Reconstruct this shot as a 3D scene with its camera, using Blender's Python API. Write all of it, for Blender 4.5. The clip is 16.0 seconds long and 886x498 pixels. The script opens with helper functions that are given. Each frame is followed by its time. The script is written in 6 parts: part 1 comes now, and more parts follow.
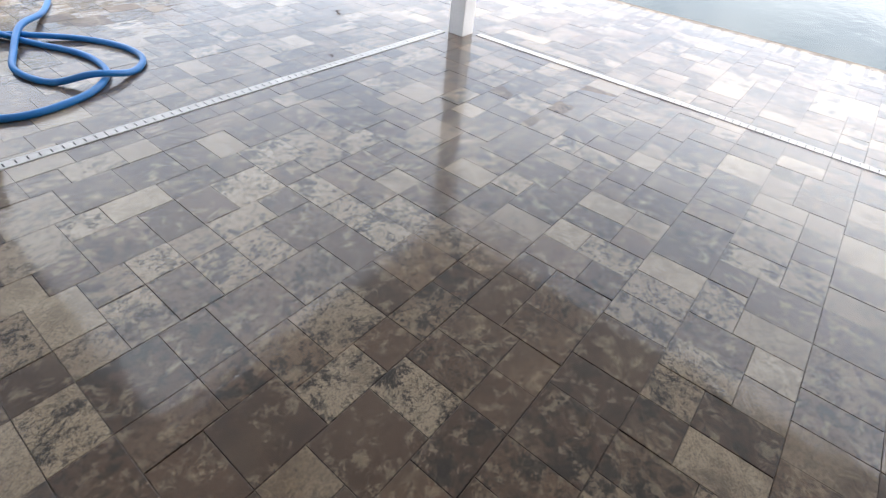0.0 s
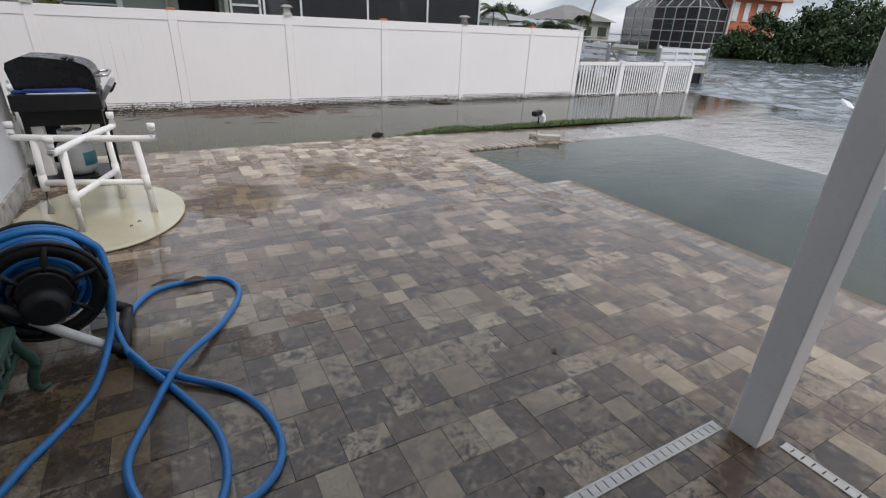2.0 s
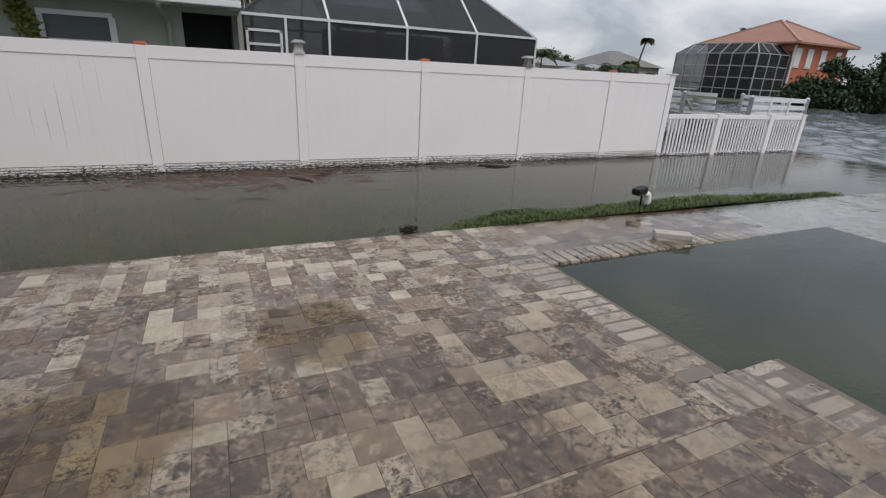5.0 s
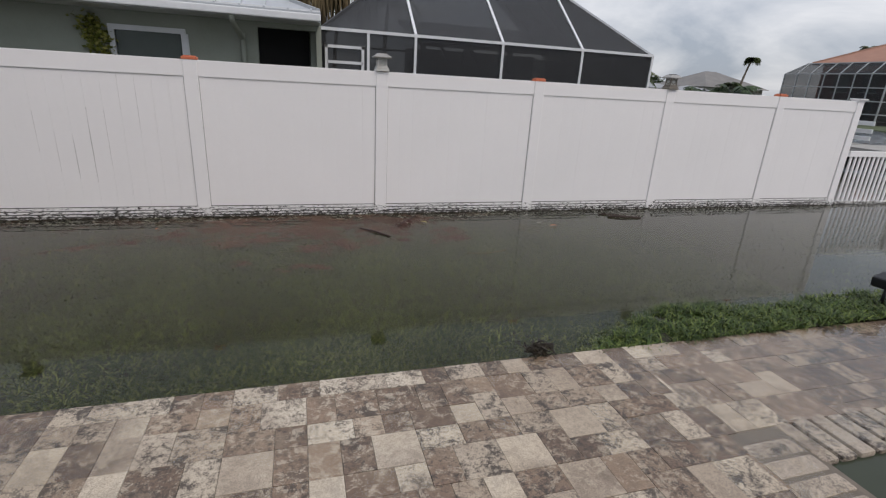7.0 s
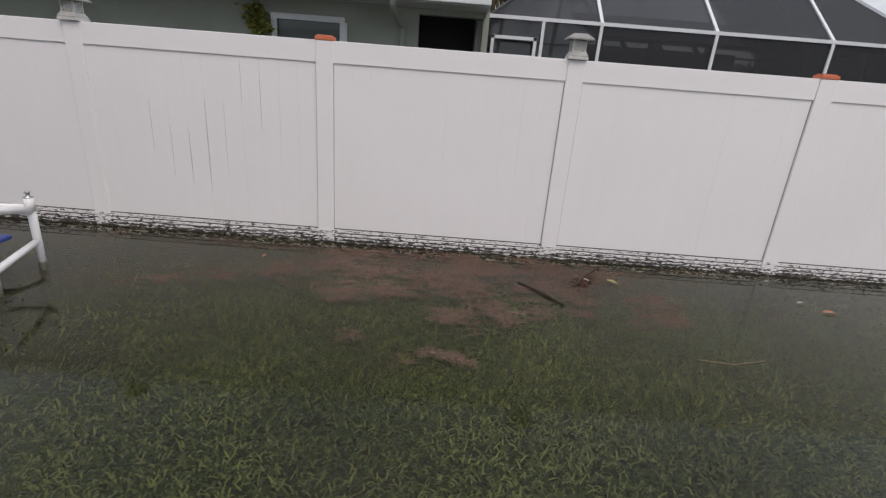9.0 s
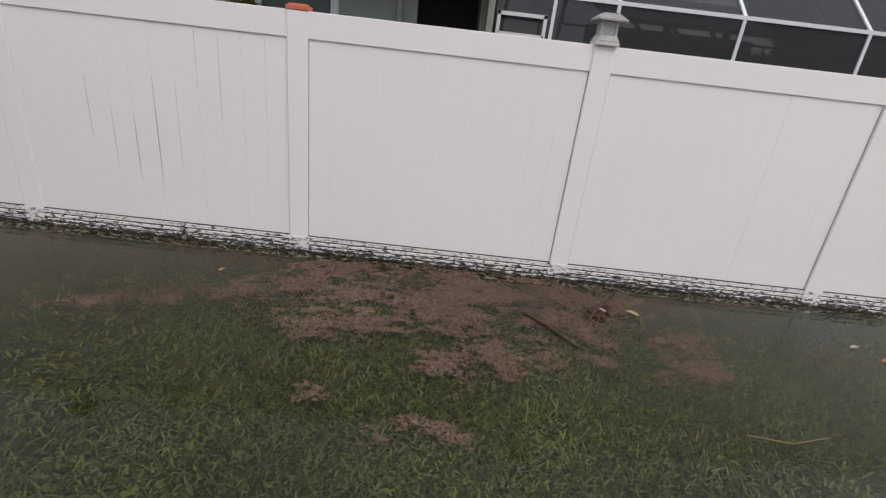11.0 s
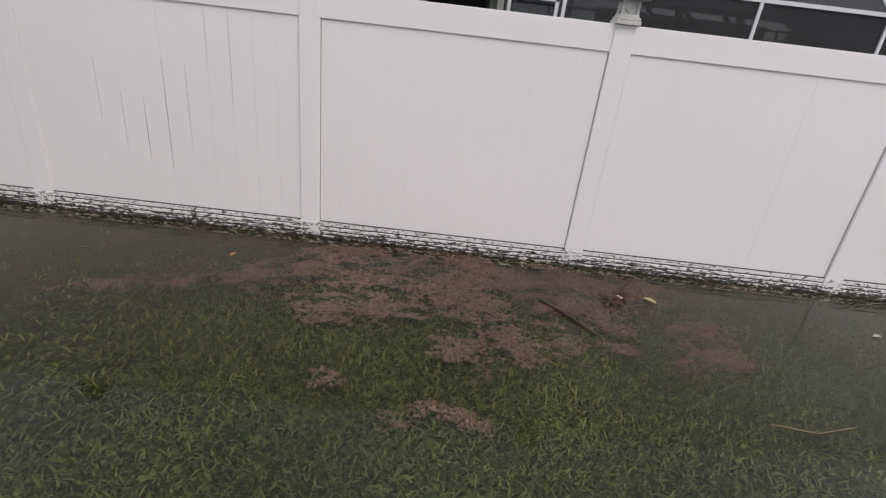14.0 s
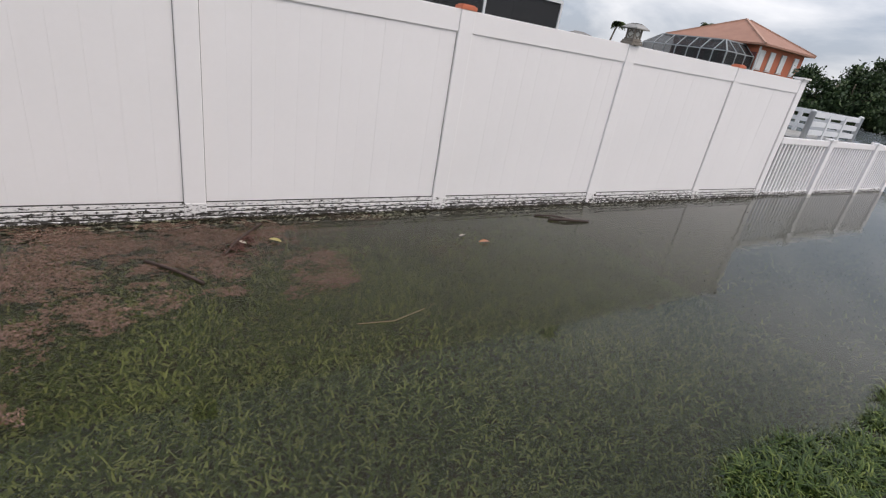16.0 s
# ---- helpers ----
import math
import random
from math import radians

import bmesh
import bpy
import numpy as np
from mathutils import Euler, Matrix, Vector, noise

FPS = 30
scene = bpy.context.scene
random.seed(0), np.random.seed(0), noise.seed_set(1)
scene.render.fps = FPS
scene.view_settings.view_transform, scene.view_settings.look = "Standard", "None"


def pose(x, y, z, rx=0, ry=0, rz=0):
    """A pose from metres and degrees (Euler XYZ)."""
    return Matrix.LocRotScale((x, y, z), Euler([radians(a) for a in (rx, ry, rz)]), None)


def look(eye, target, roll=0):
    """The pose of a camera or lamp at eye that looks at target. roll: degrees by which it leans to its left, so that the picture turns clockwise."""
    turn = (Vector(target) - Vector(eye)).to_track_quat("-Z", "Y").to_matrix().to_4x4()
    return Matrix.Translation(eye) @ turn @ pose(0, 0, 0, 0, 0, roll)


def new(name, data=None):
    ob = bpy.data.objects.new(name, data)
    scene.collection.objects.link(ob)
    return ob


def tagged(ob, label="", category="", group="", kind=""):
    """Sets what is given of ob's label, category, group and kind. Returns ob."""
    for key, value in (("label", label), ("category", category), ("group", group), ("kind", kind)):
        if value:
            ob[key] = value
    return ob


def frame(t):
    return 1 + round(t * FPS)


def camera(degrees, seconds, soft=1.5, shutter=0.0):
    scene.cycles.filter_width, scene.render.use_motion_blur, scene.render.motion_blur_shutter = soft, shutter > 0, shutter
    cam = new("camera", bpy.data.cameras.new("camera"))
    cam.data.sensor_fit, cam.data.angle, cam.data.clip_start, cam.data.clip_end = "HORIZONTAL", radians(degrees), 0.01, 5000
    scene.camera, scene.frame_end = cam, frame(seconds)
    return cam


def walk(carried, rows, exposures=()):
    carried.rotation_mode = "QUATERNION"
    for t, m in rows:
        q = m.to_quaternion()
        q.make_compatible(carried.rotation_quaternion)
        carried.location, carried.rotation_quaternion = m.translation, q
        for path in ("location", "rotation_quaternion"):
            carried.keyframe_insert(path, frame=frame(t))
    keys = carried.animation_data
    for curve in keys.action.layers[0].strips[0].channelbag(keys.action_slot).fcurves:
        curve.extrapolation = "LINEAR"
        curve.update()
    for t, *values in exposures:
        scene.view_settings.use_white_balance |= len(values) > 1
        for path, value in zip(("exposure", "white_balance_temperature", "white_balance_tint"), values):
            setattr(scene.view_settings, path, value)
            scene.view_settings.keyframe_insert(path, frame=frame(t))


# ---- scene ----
cam = camera(85.0, 16.0, soft=1.2)
EXPOSURES = [(0, 1.97, 6880, 12), (0.5, 1.36, 6880, 12), (1.0, 0.9, 6880, 12), (1.5, 0.5, 6880, 12), (2.0, 0.36, 6900, 12), (2.5, 0.23, 6920, 12), (3.5, 0.09, 6950, 12), (7.0, 0.02, 6970, 13), (8.5, 0.1, 7000, 14), (11.0, 0.22, 7060, 15), (14.0, 0.24, 7060, 15), (16.0, 0.32, 7050, 14)]
PATH = [
    (0, (-3.178, -11.689, 1.108), (-1.955, -10.814, -0.21), 6.1),
    (0.5, (-2.872, -11.393, 1.332), (-1.735, -10.219, 0.179), 3.4),
    (1, (-2.696, -11.022, 1.512), (-1.68, -9.591, 0.552), 2.6),
    (1.5, (-2.468, -10.7, 1.577), (-1.528, -9.17, 0.696), 2.6),
    (2, (-2.283, -10.271, 1.578), (-1.38, -8.698, 0.737), 2.8),
    (2.5, (-2.177, -9.873, 1.562), (-1.316, -8.259, 0.754), 2.6),
    (3, (-2.019, -9.425, 1.533), (-1.211, -7.773, 0.749), 2.4),
    (3.5, (-1.931, -8.956, 1.525), (-1.15, -7.279, 0.765), 2.7),
    (4, (-1.773, -8.515, 1.532), (-0.983, -6.829, 0.802), 2.9),
    (4.2, (-1.645, -8.348, 1.52), (-0.84, -6.665, 0.799), 3.2),
    (6.3, (-0.874, -6.32, 1.521), (-0.111, -4.59, 0.868), 3.5),
    (6.5, (-0.904, -6.143, 1.517), (-0.212, -4.383, 0.868), 3.4),
    (7, (-0.92, -5.71, 1.505), (-0.366, -3.9, 0.86), 3.3),
    (7.5, (-0.844, -5.221, 1.488), (-0.343, -3.395, 0.845), 3.8),
    (8, (-0.893, -4.796, 1.483), (-0.501, -2.945, 0.835), 4.4),
    (8.5, (-0.933, -4.407, 1.471), (-0.797, -2.526, 0.804), 3.9),
    (8.7, (-0.935, -4.242, 1.414), (-0.91, -2.358, 0.744), 3.9),
    (10.8, (-0.922, -3.335, 1.489), (-0.913, -1.489, 0.718), 6.2),
    (11, (-0.935, -3.339, 1.469), (-0.901, -1.489, 0.711), 6.6),
    (11.5, (-0.875, -3.349, 1.486), (-0.826, -1.503, 0.719), 7.0),
    (12, (-0.881, -3.339, 1.473), (-0.828, -1.492, 0.707), 7.0),
    (12.5, (-0.915, -3.319, 1.469), (-0.875, -1.477, 0.691), 7.0),
    (13, (-0.987, -3.298, 1.48), (-0.949, -1.467, 0.677), 7.0),
    (13.5, (-1.008, -3.303, 1.456), (-0.977, -1.472, 0.65), 6.8),
    (14, (-0.996, -3.3, 1.423), (-0.975, -1.469, 0.619), 6.7),
    (14.5, (-1.061, -3.278, 1.423), (-1.026, -1.451, 0.609), 6.9),
    (15, (-1.042, -3.293, 1.455), (-0.873, -1.473, 0.643), 7.3),
    (15.5, (-0.718, -3.329, 1.434), (-0.173, -1.579, 0.634), 8.5),
    (16, (-0.27, -3.511, 1.382), (0.754, -1.988, 0.589), 9.8),
]
walk(cam, [(t, look(eye, target, roll)) for t, eye, target, roll in PATH], EXPOSURES)
SKY = 1.24  # brightness of the cloudy sky

# ---- world and light ----
world = bpy.data.worlds.new("overcast_sky")
scene.world = world
world.use_nodes = True
wn, wl = world.node_tree.nodes, world.node_tree.links
wn.clear()
w_out = wn.new("ShaderNodeOutputWorld")
w_bg = wn.new("ShaderNodeBackground")
w_tc = wn.new("ShaderNodeTexCoord")
w_sep = wn.new("ShaderNodeSeparateXYZ")
wl.new(w_tc.outputs["Generated"], w_sep.inputs[0])


def wmath(op, a, b=None, clamp=False):
    n = wn.new("ShaderNodeMath")
    n.operation, n.use_clamp = op, clamp
    for k, v in enumerate((a, b)):
        if v is None:
            continue
        if isinstance(v, (int, float)):
            n.inputs[k].default_value = v
        else:
            wl.new(v, n.inputs[k])
    return n.outputs[0]


w_up = wmath("MAXIMUM", w_sep.outputs[2], 0.0)
w_flat = wmath("ADD", w_up, 0.28)
w_comb = wn.new("ShaderNodeCombineXYZ")
wl.new(wmath("DIVIDE", w_sep.outputs[0], w_flat), w_comb.inputs[0])
wl.new(wmath("DIVIDE", w_sep.outputs[1], w_flat), w_comb.inputs[1])
w_noise = wn.new("ShaderNodeTexNoise")
w_noise.inputs["Scale"].default_value = 1.15
w_noise.inputs["Detail"].default_value = 7
w_noise.inputs["Roughness"].default_value = 0.55
w_noise.inputs["Distortion"].default_value = 0.4
wl.new(w_comb.outputs[0], w_noise.inputs["Vector"])
w_ramp = wn.new("ShaderNodeValToRGB")
w_ramp.color_ramp.elements[0].position, w_ramp.color_ramp.elements[0].color = 0.40, (0.395, 0.47, 0.587, 1)
w_ramp.color_ramp.elements[1].position, w_ramp.color_ramp.elements[1].color = 0.66, (0.855, 0.91, 0.995, 1)
wl.new(w_noise.outputs[0], w_ramp.inputs[0])
w_sky = wn.new("ShaderNodeTexSky")
w_sky.sky_type, w_sky.sun_disc = "NISHITA", False
w_sky.sun_elevation, w_sky.sun_rotation = radians(48), radians(150)
w_scale = wn.new("ShaderNodeVectorMath")
w_scale.operation = "SCALE"
wl.new(w_sky.outputs[0], w_scale.inputs[0])
w_scale.inputs["Scale"].default_value = 0.12
w_mix = wn.new("ShaderNodeMix")
w_mix.data_type = "RGBA"
w_mix.inputs["Factor"].default_value = 0.88
wl.new(w_scale.outputs[0], w_mix.inputs[6])
wl.new(w_ramp.outputs[0], w_mix.inputs[7])
wl.new(w_mix.outputs[2], w_bg.inputs["Color"])
# an overcast sky is brighter overhead than at the horizon
wl.new(wmath("MULTIPLY", wmath("ADD", wmath("MULTIPLY", w_up, 0.78), 0.66), SKY), w_bg.inputs["Strength"])
wl.new(w_bg.outputs[0], w_out.inputs[0])

sun_data = bpy.data.lights.new("sun", "SUN")
sun_data.energy, sun_data.angle, sun_data.color = 1.15, radians(30), (1.0, 0.93, 0.86)
sun = new("sun", sun_data)
sun.matrix_world = look((6, -14, 22), (0, 0, 0))

# ---- helpers for meshes ----


def box(bm, c, s, m=None, bevel=0.0):
    r = bmesh.ops.create_cube(bm, size=1.0)
    vs = r["verts"]
    for v in vs:
        v.co = Vector((v.co.x * s[0], v.co.y * s[1], v.co.z * s[2]))
    if bevel:
        es = list({e for v in vs for e in v.link_edges})
        out = bmesh.ops.bevel(bm, geom=es, offset=bevel, segments=2, affect="EDGES", profile=0.6)
        vs = list({v for f in out["faces"] for v in f.verts} | {v for v in vs if v.is_valid})
    for v in vs:
        v.co = (m @ v.co if m else v.co) + Vector(c)
    return vs


def tube(bm, pts, r, seg=10, closed=False):
    pts = [Vector(p) for p in pts]
    rr = r if isinstance(r, (list, tuple)) else [r] * len(pts)
    n = len(pts)
    rings = []
    up = Vector((0, 0, 1))
    for i, p in enumerate(pts):
        a = pts[(i - 1) % n] if closed else pts[max(i - 1, 0)]
        b = pts[(i + 1) % n] if closed else pts[min(i + 1, n - 1)]
        d = (b - a).normalized()
        s = d.cross(up)
        if s.length < 0.05:
            s = d.cross(Vector((1, 0, 0)))
        s.normalize()
        t = s.cross(d)
        rings.append([bm.verts.new(p + rr[i] * (math.cos(q) * s + math.sin(q) * t)) for q in (2 * math.pi * k / seg for k in range(seg))])
    for i in range(n if closed else n - 1):
        a, b = rings[i], rings[(i + 1) % n]
        for k in range(seg):
            f = bm.faces.new((a[k], a[(k + 1) % seg], b[(k + 1) % seg], b[k]))
            f.smooth = True
    if not closed:
        bm.faces.new(rings[0][::-1])
        bm.faces.new(rings[-1])


def lathe(bm, prof, c=(0, 0, 0), seg=24, m=None, caps=True):
    """A turned body round z: prof is a row of (radius, height)."""
    c = Vector(c)
    rings = []
    for r, z in prof:
        ring = []
        for k in range(seg):
            q = 2 * math.pi * k / seg
            v = Vector((r * math.cos(q), r * math.sin(q), z))
            ring.append(bm.verts.new((m @ v if m else v) + c))
        rings.append(ring)
    for a, b in zip(rings, rings[1:]):
        for k in range(seg):
            f = bm.faces.new((a[k], a[(k + 1) % seg], b[(k + 1) % seg], b[k]))
            f.smooth = True
    if caps:
        bm.faces.new(rings[0][::-1])
        bm.faces.new(rings[-1])


def smooth_path(pts, per=8):
    """A rounded line through the given points."""
    P = [Vector(p) for p in pts]
    out = []
    for i in range(len(P) - 1):
        a, b, c, d = P[max(i - 1, 0)], P[i], P[i + 1], P[min(i + 2, len(P) - 1)]
        for k in range(per):
            t = k / per
            out.append(0.5 * (2 * b + (c - a) * t + (2 * a - 5 * b + 4 * c - d) * t * t + (3 * b - a - 3 * c + d) * t ** 3))
    return out + [P[-1]]


def mesh_of(name, bm, material):
    bmesh.ops.recalc_face_normals(bm, faces=bm.faces)
    me = bpy.data.meshes.new(name)
    bm.to_mesh(me)
    bm.free()
    if material:
        me.materials.append(material)
    return me


def part(name, bm, material, parent=None, label=""):
    ob = new(name, mesh_of(name, bm, material))
    ob.parent = parent
    return tagged(ob, label)


def thing(name, m, label, category, group="", kind=""):
    ob = new(name)
    ob.empty_display_size = 0.1
    ob.matrix_basis = m
    return tagged(ob, label, category, group, kind)


def setting(name, bm, material, label, category):
    return tagged(part(name, bm, material), label, category, kind="structure")


def quick_mesh(name, verts, faces, material):
    me = bpy.data.meshes.new(name)
    me.from_pydata(verts, [], faces)
    me.materials.append(material)
    me.update()
    return me


# ---- materials ----


class Nodes:
    """A short way to write a node material."""

    def __init__(self, name):
        self.m = bpy.data.materials.new(name)
        self.m.use_nodes = True
        self.t = self.m.node_tree
        self.t.nodes.clear()
        self.out = self.add("ShaderNodeOutputMaterial")
        self.pos = self.add("ShaderNodeNewGeometry").outputs["Position"]

    def add(self, kind, operation=""):
        n = self.t.nodes.new(kind)
        if operation:
            n.operation = operation
        return n

    def put(self, value, socket):
        if isinstance(value, bpy.types.NodeSocket):
            self.t.links.new(value, socket)
        elif isinstance(value, (tuple, list)) and len(value) == 3 and socket.type == "RGBA":
            socket.default_value = (*value, 1)
        else:
            socket.default_value = value

    def math(self, op, a, b=0.0, clamp=False):
        n = self.add("ShaderNodeMath", op)
        n.use_clamp = clamp
        self.put(a, n.inputs[0])
        self.put(b, n.inputs[1])
        return n.outputs[0]

    def noise(self, scale, detail=4.0, rough=0.55, vec=None, dist=0.0):
        n = self.add("ShaderNodeTexNoise")
        self.put(vec or self.pos, n.inputs["Vector"])
        for k, v in (("Scale", scale), ("Detail", detail), ("Roughness", rough), ("Distortion", dist)):
            n.inputs[k].default_value = v
        return n.outputs[0]

    def stretch(self, s):
        n = self.add("ShaderNodeVectorMath", "MULTIPLY")
        self.put(self.pos, n.inputs[0])
        n.inputs[1].default_value = s
        return n.outputs[0]

    def ramp(self, fac, *stops):
        n = self.add("ShaderNodeValToRGB")
        e = n.color_ramp.elements
        while len(e) < len(stops):
            e.new(0.5)
        for el, (p, c) in zip(e, stops):
            el.position = p
            el.color = (*c, 1) if isinstance(c, (tuple, list)) else (c, c, c, 1)
        self.put(fac, n.inputs[0])
        return n.outputs[0]

    def mix(self, fac, a, b, mode="MIX"):
        n = self.add("ShaderNodeMix")
        n.data_type, n.blend_type = "RGBA", mode
        self.put(fac, n.inputs["Factor"])
        self.put(a, n.inputs[6])
        self.put(b, n.inputs[7])
        return n.outputs[2]

    def bump(self, height, strength, dist=0.01, normal=None):
        n = self.add("ShaderNodeBump")
        n.inputs["Strength"].default_value, n.inputs["Distance"].default_value = strength, dist
        self.put(height, n.inputs["Height"])
        if normal:
            self.put(normal, n.inputs["Normal"])
        return n.outputs[0]

    def principled(self, **kw):
        n = self.add("ShaderNodeBsdfPrincipled")
        for k, v in kw.items():
            self.put(v, n.inputs[k.replace("_", " ")])
        self.t.links.new(n.outputs[0], self.out.inputs[0])
        return n


def plain(name, c1, c2, scale=6.0, rough=0.5, rvar=0.15, bump=0.15, fine=80.0, metal=0.0, grime=0.0, dirt=(0.06, 0.05, 0.04), spec=0.5, grain=0.35):
    """A surface with large stains, fine grain, uneven gloss and some dirt."""
    n = Nodes(name)
    big = n.noise(scale, 5, 0.6)
    small = n.noise(fine, 3, 0.6)
    col = n.mix(n.ramp(big, (0.32, 0.0), (0.7, 1.0)), c1, c2)
    col = n.mix(n.math("MULTIPLY", small, grain), col, tuple(0.6 * v for v in c1))
    if grime:
        g = n.math("MULTIPLY", n.ramp(n.noise(scale * 2.3, 7, 0.7), (0.52, 0.0), (0.72, 1.0)), grime)
        col = n.mix(g, col, dirt)
    r = n.math("ADD", n.math("MULTIPLY", n.math("SUBTRACT", big, 0.5), 2 * rvar), rough, True)
    n.principled(Base_Color=col, Roughness=r, Metallic=metal, Specular_IOR_Level=spec, Normal=n.bump(small, bump, 0.004))
    return n.m


def paver_material(name, per_island, paleness=0.0):
    n = Nodes(name)
    if per_island:
        rnd = n.t.nodes.new("ShaderNodeNewGeometry").outputs["Random Per Island"]
    else:
        rnd = n.add("ShaderNodeObjectInfo").outputs["Random"]
    tone = n.ramp(rnd, (0.0, (0.150, 0.098, 0.068)), (0.28, (0.212, 0.143, 0.100)), (0.5, (0.280, 0.196, 0.138)), (0.60, (0.35, 0.26, 0.185)), (0.70, (0.46, 0.385, 0.305)), (0.88, (0.56, 0.485, 0.39)), (1.0, (0.65, 0.575, 0.47)))
    # blend towards a paler tone
    if paleness:
        tone = n.mix(paleness, tone, (0.66, 0.61, 0.53))
    shift = n.math("MULTIPLY", rnd, 37.0)
    vec = n.add("ShaderNodeVectorMath", "ADD")
    n.put(n.pos, vec.inputs[0])
    comb = n.add("ShaderNodeCombineXYZ")
    n.put(shift, comb.inputs[0])
    n.put(shift, comb.inputs[2])
    n.put(comb.outputs[0], vec.inputs[1])
    blotch = n.noise(10.0, 9, 0.85, vec.outputs[0], 0.25)
    cloud = n.noise(4.0, 3, 0.5, vec.outputs[0])
    grain = n.noise(160.0, 4, 0.7)
    col = n.mix(n.ramp(cloud, (0.5, 0.0), (0.72, 0.5)), tone, (0.42, 0.345, 0.26))
    col = n.mix(n.ramp(n.noise(3.0, 4, 0.6, vec.outputs[0]), (0.30, 0.6), (0.46, 0.0)), col, (0.19, 0.135, 0.10))
    # some blocks carry strong dark mottling, others hardly any
    much = n.ramp(n.math("FRACT", n.math("MULTIPLY", rnd, 7.31)), (0.2, 0.25), (0.5, 1.0))
    spots = n.math("MULTIPLY", n.ramp(blotch, (0.512, 0.0), (0.55, 0.95)), much)
    fleck = n.math("MULTIPLY", n.ramp(n.noise(46.0, 7, 0.85, vec.outputs[0], 0.4), (0.51, 0.0), (0.57, 0.85)), n.math("ADD", n.math("MULTIPLY", much, 0.7), 0.15))
    col = n.mix(n.math("MAXIMUM", spots, fleck), col, (0.062, 0.047, 0.037))
    pale = n.math("MULTIPLY", n.ramp(n.noise(17.0, 9, 0.85, vec.outputs[0], 0.35), (0.52, 0.0), (0.57, 1.0)), 0.7)
    col = n.mix(pale, col, (0.53, 0.46, 0.365))
    col = n.mix(n.math("MULTIPLY", n.ramp(grain, (0.35, 1.0), (0.55, 0.0)), 0.4), col, (0.07, 0.06, 0.05))
    wet = n.ramp(n.noise(0.55, 5, 0.6, None, 0.6), (0.34, 0.0), (0.56, 1.0))
    wet = n.mix(n.ramp(n.math("MULTIPLY", n.add_y(), -1.0), (0.0, 0.0), (1.0, 1.0)), n.math("MULTIPLY", wet, 0.5), n.math("ADD", n.math("MULTIPLY", wet, 0.35), 0.65))
    col = n.mix(wet, col, n.mix(1.0, col, n.mix(0.66, (0.62, 0.49, 0.37), col), "MULTIPLY"))
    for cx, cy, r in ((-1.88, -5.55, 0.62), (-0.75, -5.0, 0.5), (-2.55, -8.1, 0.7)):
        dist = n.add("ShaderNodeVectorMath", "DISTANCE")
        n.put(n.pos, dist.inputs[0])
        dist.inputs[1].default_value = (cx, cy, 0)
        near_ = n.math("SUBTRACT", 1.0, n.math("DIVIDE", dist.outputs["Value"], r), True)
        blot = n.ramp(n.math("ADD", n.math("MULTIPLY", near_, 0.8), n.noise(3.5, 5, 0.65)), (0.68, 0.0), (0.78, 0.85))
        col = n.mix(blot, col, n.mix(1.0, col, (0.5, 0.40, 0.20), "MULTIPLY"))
    film = n.noise(7.0, 3, 0.55, n.stretch((1.0, 1.4, 1.0)), 0.4)
    film2 = n.noise(0.9, 2, 0.5)
    rip = n.bump(n.math("ADD", n.math("MULTIPLY", film, 0.45), film2), 0.42, 0.02)
    n.principled(Base_Color=col, Roughness=n.math("SUBTRACT", 0.75, n.math("MULTIPLY", wet, 0.2)), Normal=n.bump(grain, 0.35, 0.004),
                 Coat_Weight=n.math("ADD", n.math("MULTIPLY", wet, 0.3), 0.1, True), Coat_IOR=1.45, Coat_Roughness=n.math("ADD", 0.02, n.math("MULTIPLY", n.math("SUBTRACT", 1.0, wet), 0.35)), Coat_Normal=rip)
    return n.m


def patio_wetness(self):
    """0 at the lawn side of the patio, 1 near the porch, where water stands on the blocks."""
    s = self.add("ShaderNodeSeparateXYZ")
    self.put(self.pos, s.inputs[0])
    by_y = self.math("DIVIDE", self.math("ADD", s.outputs[1], 4.7), -2.2)
    by_x = self.math("DIVIDE", self.math("SUBTRACT", s.outputs[0], 0.9), 1.6)
    return self.math("MULTIPLY", self.math("MAXIMUM", by_y, by_x), -1.0)


Nodes.add_y = patio_wetness


